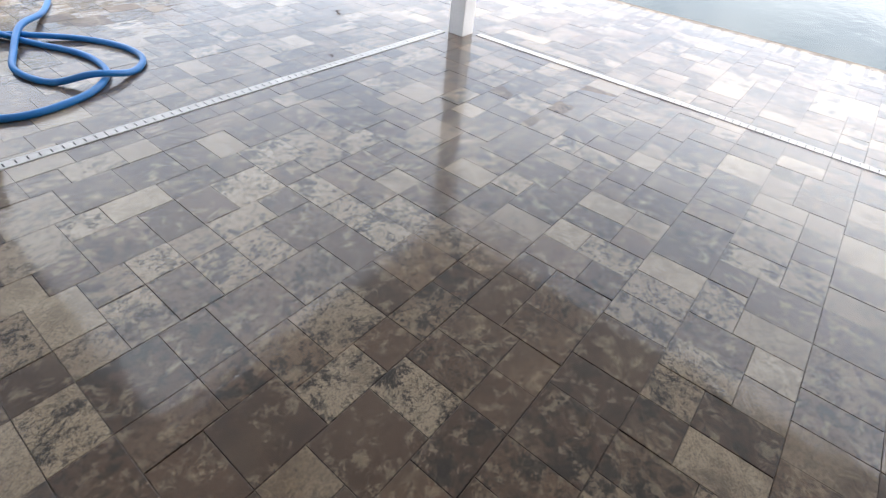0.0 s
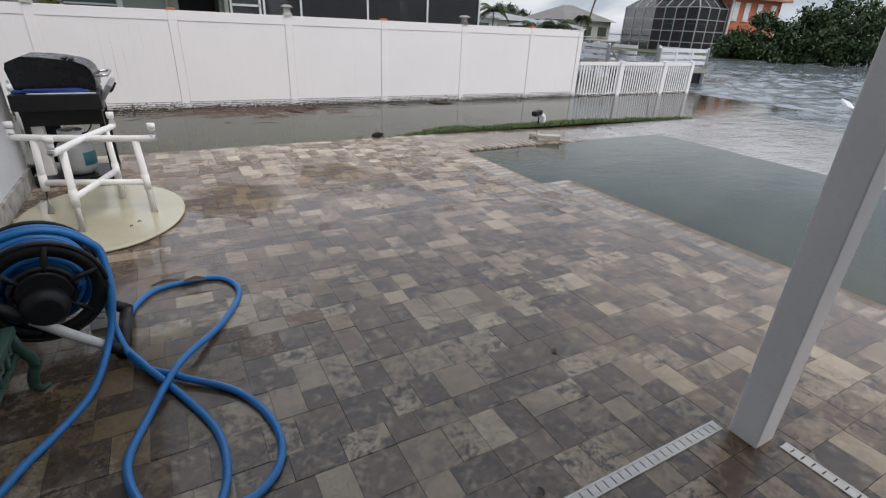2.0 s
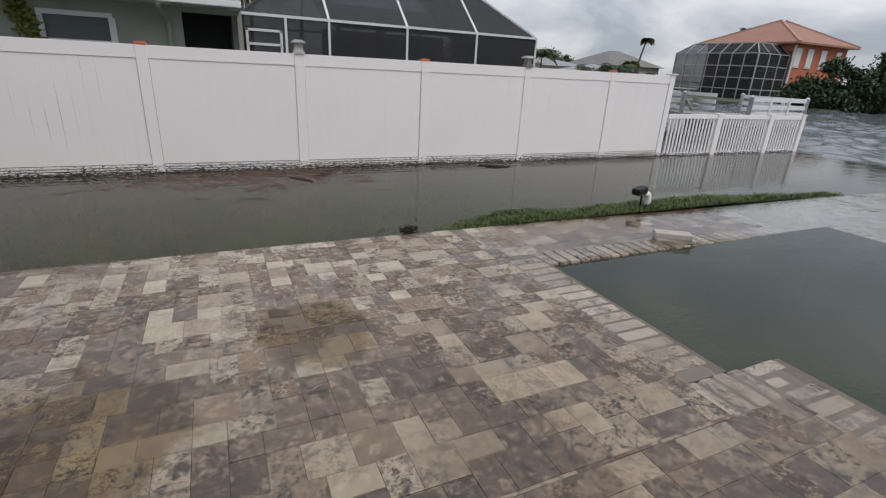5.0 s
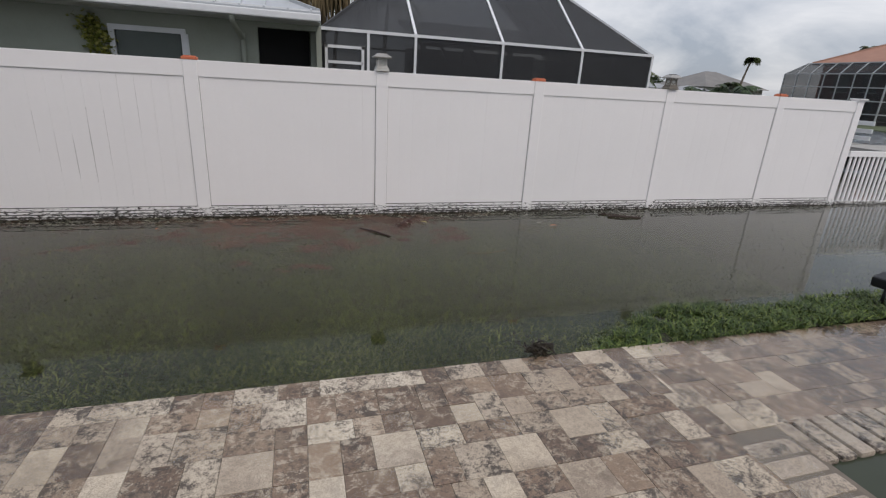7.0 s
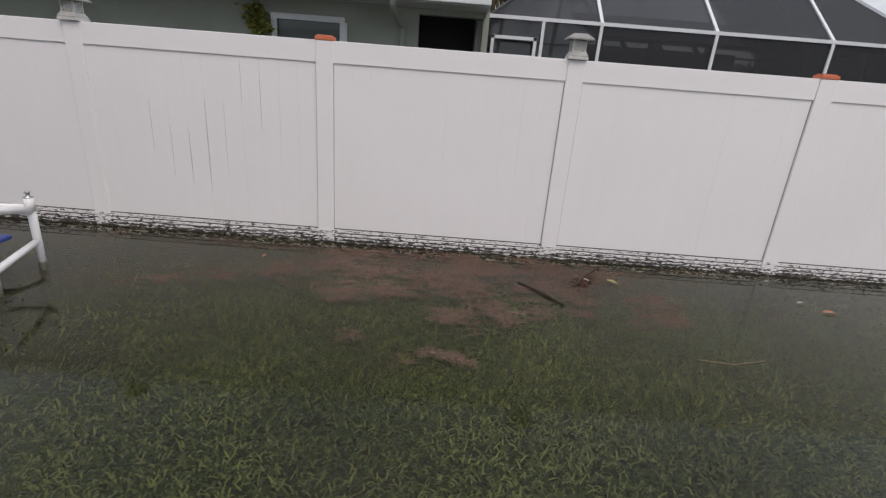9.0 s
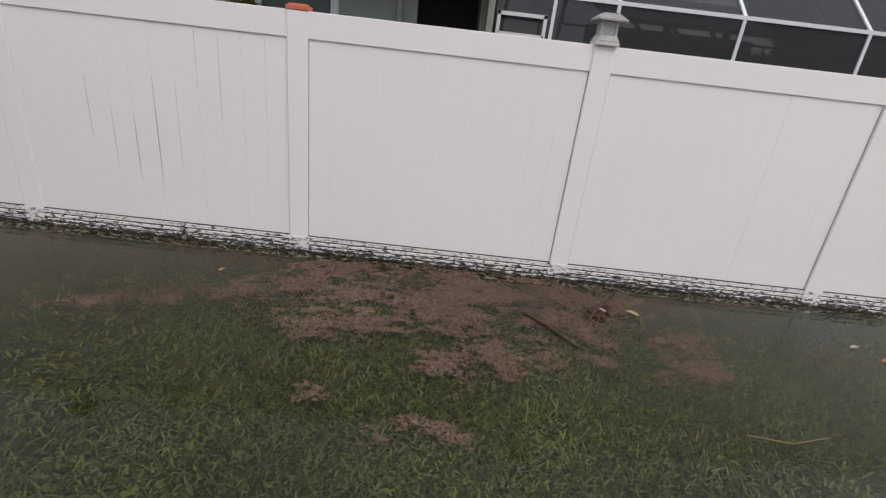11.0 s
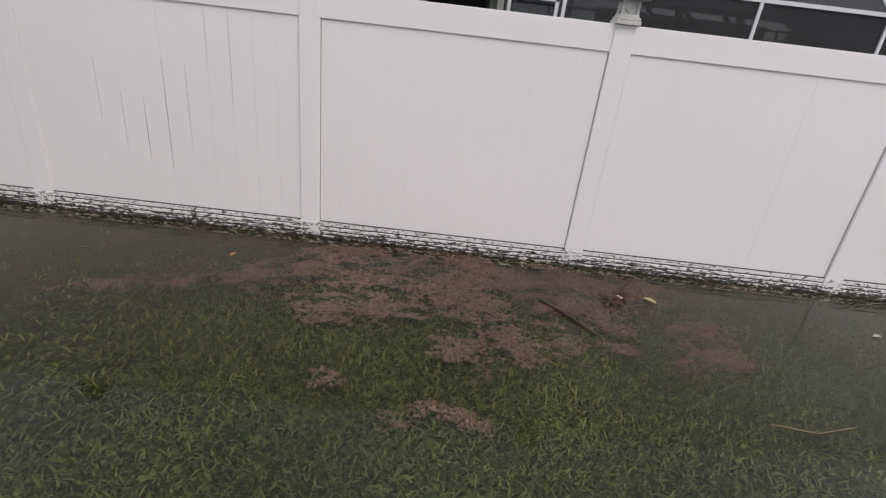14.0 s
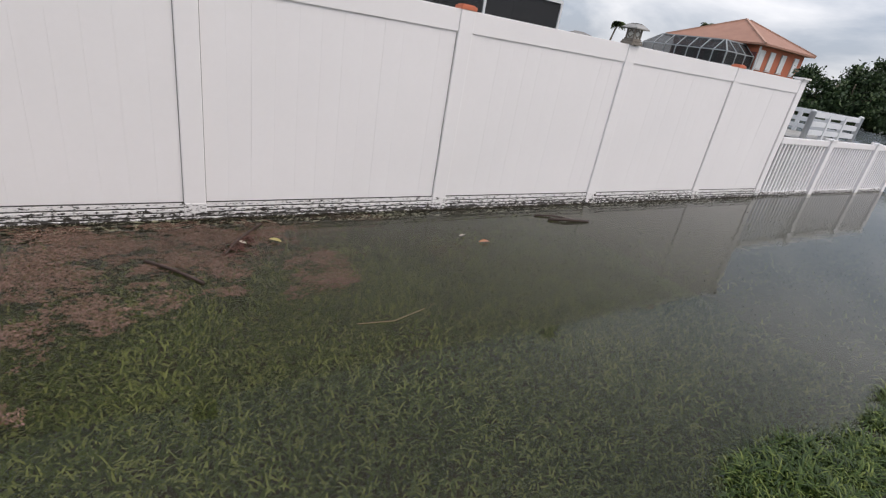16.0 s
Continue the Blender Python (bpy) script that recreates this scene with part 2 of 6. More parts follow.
def water_material(name, clear, murk, murkiness, waves, gloss=0.02, swell=1.0, windward=False):
    """Flood water: part clear, part murky, with the gloss of its surface."""
    n = Nodes(name)
    small = n.noise(9.0 / swell, 3, 0.5, n.stretch((1.0, 2.2, 1.0)), 0.3)
    broad = n.noise(1.6 / swell, 3, 0.55, n.stretch((1.0, 2.0, 1.0)))
    height = n.math("ADD", n.math("MULTIPLY", small, 0.35), broad)
    if windward:
        # ripples grow towards the open canal
        sep = n.add("ShaderNodeSeparateXYZ")
        n.put(n.pos, sep.inputs[0])
        grow = n.math("MULTIPLY", n.math("DIVIDE", n.math("SUBTRACT", sep.outputs[0], 1.0), 8.0, True), 7.0)
        height = n.math("MULTIPLY", height, n.math("ADD", grow, 1.0))
    nor = n.bump(height, waves, 0.05 * swell * swell)
    tr = n.add("ShaderNodeBsdfTransparent")
    n.put(clear, tr.inputs[0])
    df = n.add("ShaderNodeBsdfDiffuse")
    n.put(n.mix(n.ramp(n.noise(0.7, 4, 0.6), (0.35, 0.0), (0.7, 1.0)), murk, tuple(0.7 * v for v in murk)), df.inputs[0])
    body = n.add("ShaderNodeMixShader")
    if windward:
        # and the murk thickens towards the canal
        murkiness = n.math("ADD", n.math("MULTIPLY", n.math("DIVIDE", n.math("ADD", sep.outputs[0], 0.8), 5.5, True), 0.24), murkiness)
    n.put(murkiness, body.inputs[0])
    n.t.links.new(tr.outputs[0], body.inputs[1])
    n.t.links.new(df.outputs[0], body.inputs[2])
    gl = n.add("ShaderNodeBsdfGlossy")
    gl.inputs["Roughness"].default_value = gloss
    n.put(nor, gl.inputs["Normal"])
    # Schlick's law for water: two per cent head on, all at grazing angles
    lw = n.add("ShaderNodeLayerWeight")
    lw.inputs["Blend"].default_value = 0.5
    n.put(nor, lw.inputs["Normal"])
    gleam = n.math("ADD", n.math("MULTIPLY", n.math("POWER", lw.outputs["Facing"], 5.0), 0.98), 0.02, True)
    top = n.add("ShaderNodeMixShader")
    n.t.links.new(gleam, top.inputs[0])
    n.t.links.new(body.outputs[0], top.inputs[1])
    n.t.links.new(gl.outputs[0], top.inputs[2])
    n.t.links.new(top.outputs[0], n.out.inputs[0])
    return n.m


def leaf_material(name, c1, c2, c3):
    n = Nodes(name)
    rnd = n.t.nodes.new("ShaderNodeNewGeometry").outputs["Random Per Island"]
    col = n.ramp(rnd, (0.0, c1), (0.6, c2), (1.0, c3))
    col = n.mix(n.ramp(n.noise(0.9, 3), (0.3, 0.0), (0.7, 0.6)), col, tuple(0.7 * v for v in c1))
    n.principled(Base_Color=col, Roughness=0.55, Specular_IOR_Level=0.3)
    return n.m


def stained_vinyl(name):
    """White vinyl with black mould along the ribs of the lowest rail."""
    n = Nodes(name)
    speck = n.noise(34.0, 5, 0.75, n.stretch((0.55, 1.0, 1.5)))
    fine = n.noise(110.0, 4, 0.7, n.stretch((0.5, 1.0, 1.0)))
    patch = n.noise(1.7, 3, 0.6)
    sep = n.add("ShaderNodeSeparateXYZ")
    n.put(n.pos, sep.inputs[0])
    # the mould is thickest along the splash line
    splash = n.math("DIVIDE", n.math("SUBTRACT", 0.05, sep.outputs[2]), 0.08, True)
    heap = n.math("ADD", n.math("MULTIPLY", speck, 0.72), n.math("ADD", n.math("MULTIPLY", fine, 0.28), n.math("ADD", n.math("MULTIPLY", splash, 0.085), n.math("MULTIPLY", patch, 0.10))))
    m = n.ramp(heap, (0.578, 0.0), (0.612, 1.0))
    col = n.mix(m, (0.74, 0.72, 0.71), (0.03, 0.026, 0.022))
    n.principled(Base_Color=col, Roughness=0.5, Normal=n.bump(fine, 0.2, 0.003))
    return n.m


def screen_material(name, amount):
    n = Nodes(name)
    tr = n.add("ShaderNodeBsdfTransparent")
    pr = n.add("ShaderNodeBsdfPrincipled")
    n.put((0.012, 0.013, 0.015), pr.inputs["Base Color"])
    pr.inputs["Roughness"].default_value = 0.6
    mx = n.add("ShaderNodeMixShader")
    n.put(n.math("ADD", n.math("MULTIPLY", n.noise(0.8, 2), 0.1), amount - 0.05), mx.inputs[0])
    n.t.links.new(tr.outputs[0], mx.inputs[1])
    n.t.links.new(pr.outputs[0], mx.inputs[2])
    n.t.links.new(mx.outputs[0], n.out.inputs[0])
    return n.m


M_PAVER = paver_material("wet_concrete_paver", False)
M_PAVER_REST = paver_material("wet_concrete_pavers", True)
M_SAND = plain("joint_sand", (0.17, 0.138, 0.108), (0.10, 0.084, 0.068), 5, 0.8, bump=0.4)
M_VINYL = plain("white_vinyl", (0.82, 0.795, 0.79), (0.78, 0.76, 0.755), 0.7, 0.42, 0.05, 0.03, 30, grime=0.03, dirt=(0.5, 0.48, 0.44), grain=0.08)
M_VINYL_DIRTY = stained_vinyl("mouldy_vinyl")
M_ORANGE = plain("terracotta_plastic", (0.62, 0.17, 0.08), (0.5, 0.13, 0.06), 9, 0.55)
M_LAMP_WHITE = plain("weathered_white_plastic", (0.62, 0.61, 0.58), (0.45, 0.44, 0.41), 14, 0.5, grime=0.25, dirt=(0.2, 0.19, 0.17))
M_LAMP_GREY = plain("weathered_bronze_plastic", (0.23, 0.20, 0.16), (0.14, 0.12, 0.10), 14, 0.5, grime=0.3, dirt=(0.35, 0.33, 0.3))
M_LAMP_GLASS = plain("frosted_lamp_glass", (0.55, 0.55, 0.52), (0.4, 0.4, 0.37), 10, 0.15)
M_PVC = plain("white_pvc_pipe", (0.84, 0.83, 0.82), (0.79, 0.78, 0.76), 7, 0.33, 0.1, 0.03, grime=0.05, dirt=(0.42, 0.40, 0.35))
M_STUCCO = plain("white_stucco", (0.74, 0.75, 0.77), (0.66, 0.67, 0.69), 1.7, 0.8, 0.08, 0.5, 45, grime=0.06)
M_BASE_STAIN = plain("algae_stained_plinth", (0.55, 0.53, 0.50), (0.26, 0.23, 0.19), 7, 0.8, 0.1, 0.5, 40, grime=0.8, dirt=(0.05, 0.042, 0.032))
M_COLUMN = plain("white_painted_post", (0.82, 0.82, 0.82), (0.77, 0.77, 0.77), 3, 0.45, 0.1, 0.05, grime=0.08, dirt=(0.4, 0.38, 0.34))
M_CEILING = plain("porch_ceiling_boards", (0.72, 0.69, 0.64), (0.64, 0.60, 0.55), 2, 0.6)
M_DRAIN = plain("white_drain_grate", (0.68, 0.66, 0.63), (0.56, 0.54, 0.50), 9, 0.5, grime=0.3, dirt=(0.25, 0.22, 0.18))
M_SLOT = plain("dark_slot", (0.02, 0.018, 0.016), (0.03, 0.027, 0.024), 9, 0.7)
M_SOIL = plain("drowned_soil", (0.036, 0.029, 0.019), (0.018, 0.018, 0.010), 2.5, 0.9, bump=0.5)
M_PLASTER = plain("pool_plaster", (0.22, 0.26, 0.25), (0.16, 0.20, 0.19), 2, 0.7)
M_WATER_LAWN = water_material("lawn_flood_water", (0.72, 0.72, 0.57), (0.10, 0.105, 0.078), 0.02, 0.016, 0.008, windward=True)
M_WATER_POOL = water_material("pool_water", (0.6, 0.7, 0.66), (0.042, 0.050, 0.033), 0.95, 0.09)
M_WATER_DECK = water_material("deck_flood_water", (0.95, 0.96, 0.94), (0.62, 0.62, 0.60), 0.40, 0.42)
M_WATER_FILM = water_material("patio_water_film", (1.0, 1.0, 0.99), (0.20, 0.18, 0.15), 0.0, 0.12, 0.012, 0.7)
M_WATER_CANAL = water_material("canal_water", (0.3, 0.35, 0.35), (0.19, 0.218, 0.235), 0.97, 0.34, 0.05, 1.6)
M_GRASS = leaf_material("grass_blade", (0.013, 0.022, 0.006), (0.075, 0.102, 0.030), (0.25, 0.275, 0.100))
M_GRASS_DRY = leaf_material("bright_grass_blade", (0.014, 0.032, 0.006), (0.062, 0.108, 0.017), (0.20, 0.24, 0.055))
M_DEBRIS = leaf_material("brown_plant_litter", (0.10, 0.057, 0.042), (0.195, 0.116, 0.088), (0.32, 0.205, 0.158))
M_HOSE = plain("blue_rubber_hose", (0.005, 0.18, 0.49), (0.005, 0.14, 0.39), 6, 0.38, 0.1, 0.05, 120, grime=0.1, dirt=(0.05, 0.1, 0.18))
M_BLACK = plain("black_plastic", (0.009, 0.009, 0.010), (0.016, 0.016, 0.017), 6, 0.42, 0.15, 0.08, spec=0.25)
M_ENAMEL = plain("black_enamel", (0.006, 0.006, 0.007), (0.010, 0.010, 0.011), 5, 0.26, 0.12, 0.03, grime=0.05, dirt=(0.15, 0.15, 0.15), spec=0.3)
M_STEEL = plain("brushed_steel", (0.55, 0.55, 0.56), (0.42, 0.42, 0.43), 9, 0.32, 0.12, 0.05, metal=1.0)
M_GREY_TUBE = plain("grey_painted_tube", (0.70, 0.69, 0.67), (0.60, 0.59, 0.57), 8, 0.4, 0.1, 0.03, grime=0.15)
M_GREEN_IRON = plain("dark_green_cast_metal", (0.020, 0.060, 0.042), (0.030, 0.080, 0.058), 12, 0.45, 0.12, 0.2, grime=0.25, dirt=(0.05, 0.06, 0.05))
M_TANK = plain("grey_gas_cylinder", (0.30, 0.315, 0.325), (0.22, 0.235, 0.245), 5, 0.4, grime=0.35)
M_TABLETOP = plain("cream_fibreglass_top", (0.50, 0.47, 0.35), (0.42, 0.39, 0.28), 2.2, 0.16, 0.1, 0.02, grime=0.1, dirt=(0.3, 0.26, 0.17))
M_BLUE_CLOTH = plain("blue_plastic", (0.02, 0.06, 0.30), (0.015, 0.045, 0.22), 7, 0.45)
M_WHITE_PLASTIC = plain("white_plastic", (0.72, 0.72, 0.72), (0.6, 0.6, 0.6), 7, 0.4, grime=0.1)
M_TEAL = plain("teal_label", (0.02, 0.12, 0.14), (0.015, 0.09, 0.11), 9, 0.5)
M_STONE = plain("grey_stone", (0.46, 0.42, 0.36), (0.34, 0.31, 0.26), 8, 0.7, bump=0.5, grime=0.2)

# ---- large structure ----
WATER = -0.032
WALL_X, LAWN_Y = -3.55, -3.46


def patio_z(x, y):
    """The paving falls away gently towards the canal."""
    return -0.004 * max(0.0, x - 0.4) - 0.006 * max(0.0, x - 1.9)


bm = bmesh.new()
box(bm, (0, 0, -1.6), (4000, 4000, 0.4))
setting("ground", bm, M_SOIL, "muddy ground under the flood water", "ground")

# lawn bed: a shallow trough, with a bank that breaks the surface beside the paving


def lawn_z(x, y):
    d = y - LAWN_Y
    z = -0.072 - 0.022 * min(1.0, max(0.0, d) / 1.6)
    k = min(1.0, max(0.0, (x - 0.42) / 1.3)) * min(1.0, max(0.0, (9.0 - x) / 4.0))
    wide = 0.30 + 0.34 * k + 0.07 * math.sin(x * 1.7) + 0.05 * math.sin(x * 4.1)
    if d < wide:
        z += 0.070 * k * (1 - (max(0.0, d) / wide) ** 2)
    return z + 0.008 * noise.noise((x * 1.3, y * 1.3, 0))


xs = np.arange(-12.0, 12.21, 0.2)
ys = np.arange(LAWN_Y, 4.0, 0.16)
lawn_v = [(x, y, lawn_z(x, y)) for y in ys for x in xs]
nx = len(xs)
lawn_f = [(j * nx + i, j * nx + i + 1, (j + 1) * nx + i + 1, (j + 1) * nx + i) for j in range(len(ys) - 1) for i in range(nx - 1)]
lawn = tagged(new("lawn_bed", quick_mesh("lawn_bed", lawn_v, lawn_f, M_SOIL)), "flooded lawn soil beneath shallow water", "lawn", kind="structure")


def flat(name, x0, y0, x1, y1, z, material, label, category):
    ob = new(name, quick_mesh(name, [(x0, y0, z), (x1, y0, z), (x1, y1, z), (x0, y1, z)], [(0, 1, 2, 3)], material))
    return tagged(ob, label, category, kind="structure")


flat("flood_water_lawn", -12.2, LAWN_Y - 0.02, 12.2, 20, WATER, M_WATER_LAWN, "shallow murky flood water over the lawn", "water")
POOL_X0, POOL_X1, POOL_Y0, POOL_Y1, JOG_X, JOG_Y = 1.28, 5.35, -16.0, -4.5, 1.70, -6.18
flat("pool_water", POOL_X0, POOL_Y0, POOL_X1, POOL_Y1, WATER + 0.002, M_WATER_POOL, "grey-green pool water level with the paving", "water")
flat("deck_water_east", POOL_X1, -16, 10.0, LAWN_Y - 0.02, WATER, M_WATER_DECK, "thin rippled flood water over paving", "water")
flat("deck_water_north", 0.9, POOL_Y1, POOL_X1, LAWN_Y - 0.02, WATER, M_WATER_DECK, "thin flood water creeping over paving", "water")
# rain water standing in a thin uneven film on the blocks
fx_ = np.arange(WALL_X + 0.05, 6.4, 0.08)
fy_ = np.arange(-15.9, LAWN_Y - 0.03, 0.08)


def film_z(x, y):
    depth = 0.62 * noise.fractal((x * 0.55 + 3.1, y * 0.55, 1.3), 1.0, 2.0, 3) + 0.14 * noise.noise((x * 2.3, y * 2.3, 8.0))
    shore = min(1.0, max(0.0, (-4.6 - y) / 2.6, (x - 0.1) / 1.6)) - 0.25
    return patio_z(x, y) + 0.0035 * max(-1.6, min(1.0, 0.9 * shore + depth))


film_v = [(x, y, film_z(x, y)) for y in fy_ for x in fx_]
film_f = [(j * len(fx_) + i, j * len(fx_) + i + 1, (j + 1) * len(fx_) + i + 1, (j + 1) * len(fx_) + i) for j in range(len(fy_) - 1) for i in range(len(fx_) - 1) if not (fx_[i + 1] > (POOL_X0 if fy_[j + 1] > JOG_Y else JOG_X) - 0.005 and fy_[j] < POOL_Y1 + 0.005)]
film_me = quick_mesh("patio_water", film_v, film_f, M_WATER_FILM)
film_me.polygons.foreach_set("use_smooth", [True] * len(film_me.polygons))
tagged(new("patio_water", film_me), "thin film of rain water standing on the pavers", "water", kind="structure")
# wind waves on the canal
wx = np.concatenate([np.arange(10.0, 34.0, 0.13), np.arange(34.0, 72.01, 0.4)])
wy = np.concatenate([np.arange(-46.0, -16.0, 0.4), np.arange(-16.0, 20.01, 0.13)])
gx, gy_ = np.meshgrid(wx, wy)
rw = np.random.RandomState(3)
hz = np.zeros_like(gx)
for _ in range(46):
    wl_ = rw.uniform(0.45, 1.0) if rw.rand() < 0.6 else rw.uniform(1.0, 3.2)
    th = radians(115) + rw.normal(0, 0.5)
    hz += 0.0105 * wl_ ** 0.9 * np.sin(2 * math.pi / wl_ * (gx * np.cos(th) + gy_ * np.sin(th)) + rw.uniform(0, 6.3)) * (0.6 + 0.4 * np.sin(gx * rw.uniform(0.1, 0.5) + gy_ * rw.uniform(0.1, 0.5) + rw.uniform(0, 6.3)))
calm = np.clip((gx - 9.0) / 5.0, 0.3, 1.0) * np.where((gx < 12.5) & (gy_ > LAWN_Y - 0.3), 0.0, 1.0)
hz = WATER - 0.002 + hz * 0.7 * calm
keep_ = ~((gx < 12.2) & (gy_ > LAWN_Y))
nw = len(wx)
wave_f = [(j * nw + i, j * nw + i + 1, (j + 1) * nw + i + 1, (j + 1) * nw + i) for j in range(len(wy) - 1) for i in range(nw - 1) if keep_[j, i] or keep_[j + 1, i + 1]]
wave_me = quick_mesh("canal_water", np.stack([gx, gy_, hz], -1).reshape(-1, 3).tolist(), wave_f, M_WATER_CANAL)
wave_me.polygons.foreach_set("use_smooth", [True] * len(wave_me.polygons))
tagged(new("canal_water", wave_me), "wide canal with wind-driven grey waves", "water", kind="structure")
flat("canal_water_far", 72, -400, 900, 400, WATER, M_WATER_CANAL, "distant grey canal water", "water")
flat("canal_water_north", 7.6, 20, 72, 400, WATER, M_WATER_CANAL, "rippled grey canal water", "water")
flat("canal_water_south", -400, -400, 10, -16, WATER, M_WATER_CANAL, "rippled grey canal water", "water")

# pool basin
bm = bmesh.new()
for c, s in (((3.3, -10.2, -1.15), (4.4, 11.8, 0.1)), ((1.2, -10.2, -0.6), (0.1, 11.8, 1.0)), ((5.42, -10.2, -0.6), (0.1, 11.8, 1.0)), ((3.3, -4.42, -0.6), (4.5, 0.1, 1.0))):
    box(bm, c, s)
setting("pool_basin", bm, M_PLASTER, "plastered swimming pool basin under murky water", "pool")

# house wall beside the patio and porch roof overhead
bm = bmesh.new()
box(bm, (WALL_X - 0.1, -10.2, 1.32), (0.2, 11.6, 2.56))
setting("wall_west", bm, M_STUCCO, "white stucco house wall with a stained base", "wall")
bm = bmesh.new()
box(bm, (WALL_X - 2.3, -4.5, 1.32), (4.2, 0.2, 2.56))
setting("wall_north", bm, M_STUCCO, "white stucco end wall of the house", "wall")
bm = bmesh.new()
box(bm, (WALL_X + 0.01, -10.2, 0.07), (0.03, 11.55, 0.18), bevel=0.006)
setting("baseboard", bm, M_BASE_STAIN, "brown algae-stained plinth at the foot of the house wall", "plinth")
bm = bmesh.new()
box(bm, (-3.2, -13.6, 2.62), (7.6, 9.3, 0.06))
setting("ceiling", bm, M_CEILING, "porch ceiling in shade", "ceiling")
bm = bmesh.new()
box(bm, (-3.2, -13.6, 2.80), (7.7, 9.4, 0.28))
setting("roof_porch", bm, M_STUCCO, "low porch roof with white fascia", "roof")
# unseen roof, pitched and overhanging so it blocks sky light from the west
bm = bmesh.new()
for z0, z1 in ((2.69, 2.91),):
    low = [bm.verts.new(c) for c in ((WALL_X + 0.65, -9.3, z0), (WALL_X + 0.65, -3.5, z0), (WALL_X - 6.0, -3.5, z0 + 2.4), (WALL_X - 6.0, -9.3, z0 + 2.4))]
    high = [bm.verts.new((v.co.x, v.co.y, v.co.z + z1 - z0)) for v in low]
    bm.faces.new(low)
    bm.faces.new(high[::-1])
    for k in range(4):
        bm.faces.new((low[k], high[k], high[(k + 1) % 4], low[(k + 1) % 4]))
bmesh.ops.recalc_face_normals(bm, faces=bm.faces)
setting("roof_house", bm, M_STUCCO, "unseen pitched house roof added to shade the west side", "roof")
bm = bmesh.new()
box(bm, (-3.2, -16.2, 1.32), (0.9, 0.2, 2.56))
box(bm, (0.2, -16.2, 1.32), (6.0, 0.2, 2.56))
setting("wall_south", bm, M_STUCCO, "white stucco porch wall", "wall")

# column at the porch corner
col = thing("porch_column", pose(-0.27, -9.56, 0), "white painted square porch column standing on wet pavers", "column")
bm = bmesh.new()
box(bm, (0, 0, 1.3), (0.125, 0.125, 2.60), bevel=0.006)
part("shaft", bm, M_COLUMN, col)
bm = bmesh.new()
box(bm, (0, 0, 2.53), (0.17, 0.17, 0.09), bevel=0.008)
part("capital", bm, M_COLUMN, col)

# ---- white vinyl fence ----
M_MOULD = plain("black_mould", (0.03, 0.027, 0.022), (0.10, 0.095, 0.085), 22, 0.8)
M_JOINT = plain("dirty_joint", (0.20, 0.18, 0.15), (0.32, 0.30, 0.27), 12, 0.8)
M_END_SHADE = plain("shade_and_dust_strip", (0.34, 0.32, 0.30), (0.26, 0.245, 0.23), 9, 0.8)
S = 1.95
fence = thing("privacy_fence", pose(0, 0, 0), "white vinyl privacy fence with mouldy lower rail standing in flood water", "fence")
post_x = [-4 * S - 3.9 + k * S for k in range(6)] + [0.0, S, 2 * S, 3 * S, 7.42]
RAIL_Z, TOP_Z = 1.44, 1.60
bm = bmesh.new()
box(bm, (0, 0, 0.65), (0.135, 0.10, 1.9), bevel=0.008)
post_me = mesh_of("post", bm, M_VINYL)
bm = bmesh.new()
box(bm, (0, 0, 0.032), (0.141, 0.106, 0.104), bevel=0.006)
box(bm, (0, 0, -0.07), (0.140, 0.105, 0.10), bevel=0.004)
foot_me = mesh_of("post_foot", bm, M_VINYL_DIRTY)
BOARD = 0.1512
bm = bmesh.new()
box(bm, (0, 0, 0), (BOARD - 0.0003, 0.05, 1.42), bevel=0.0004)
board_me = mesh_of("board", bm, M_VINYL)
rng = random.Random(4)
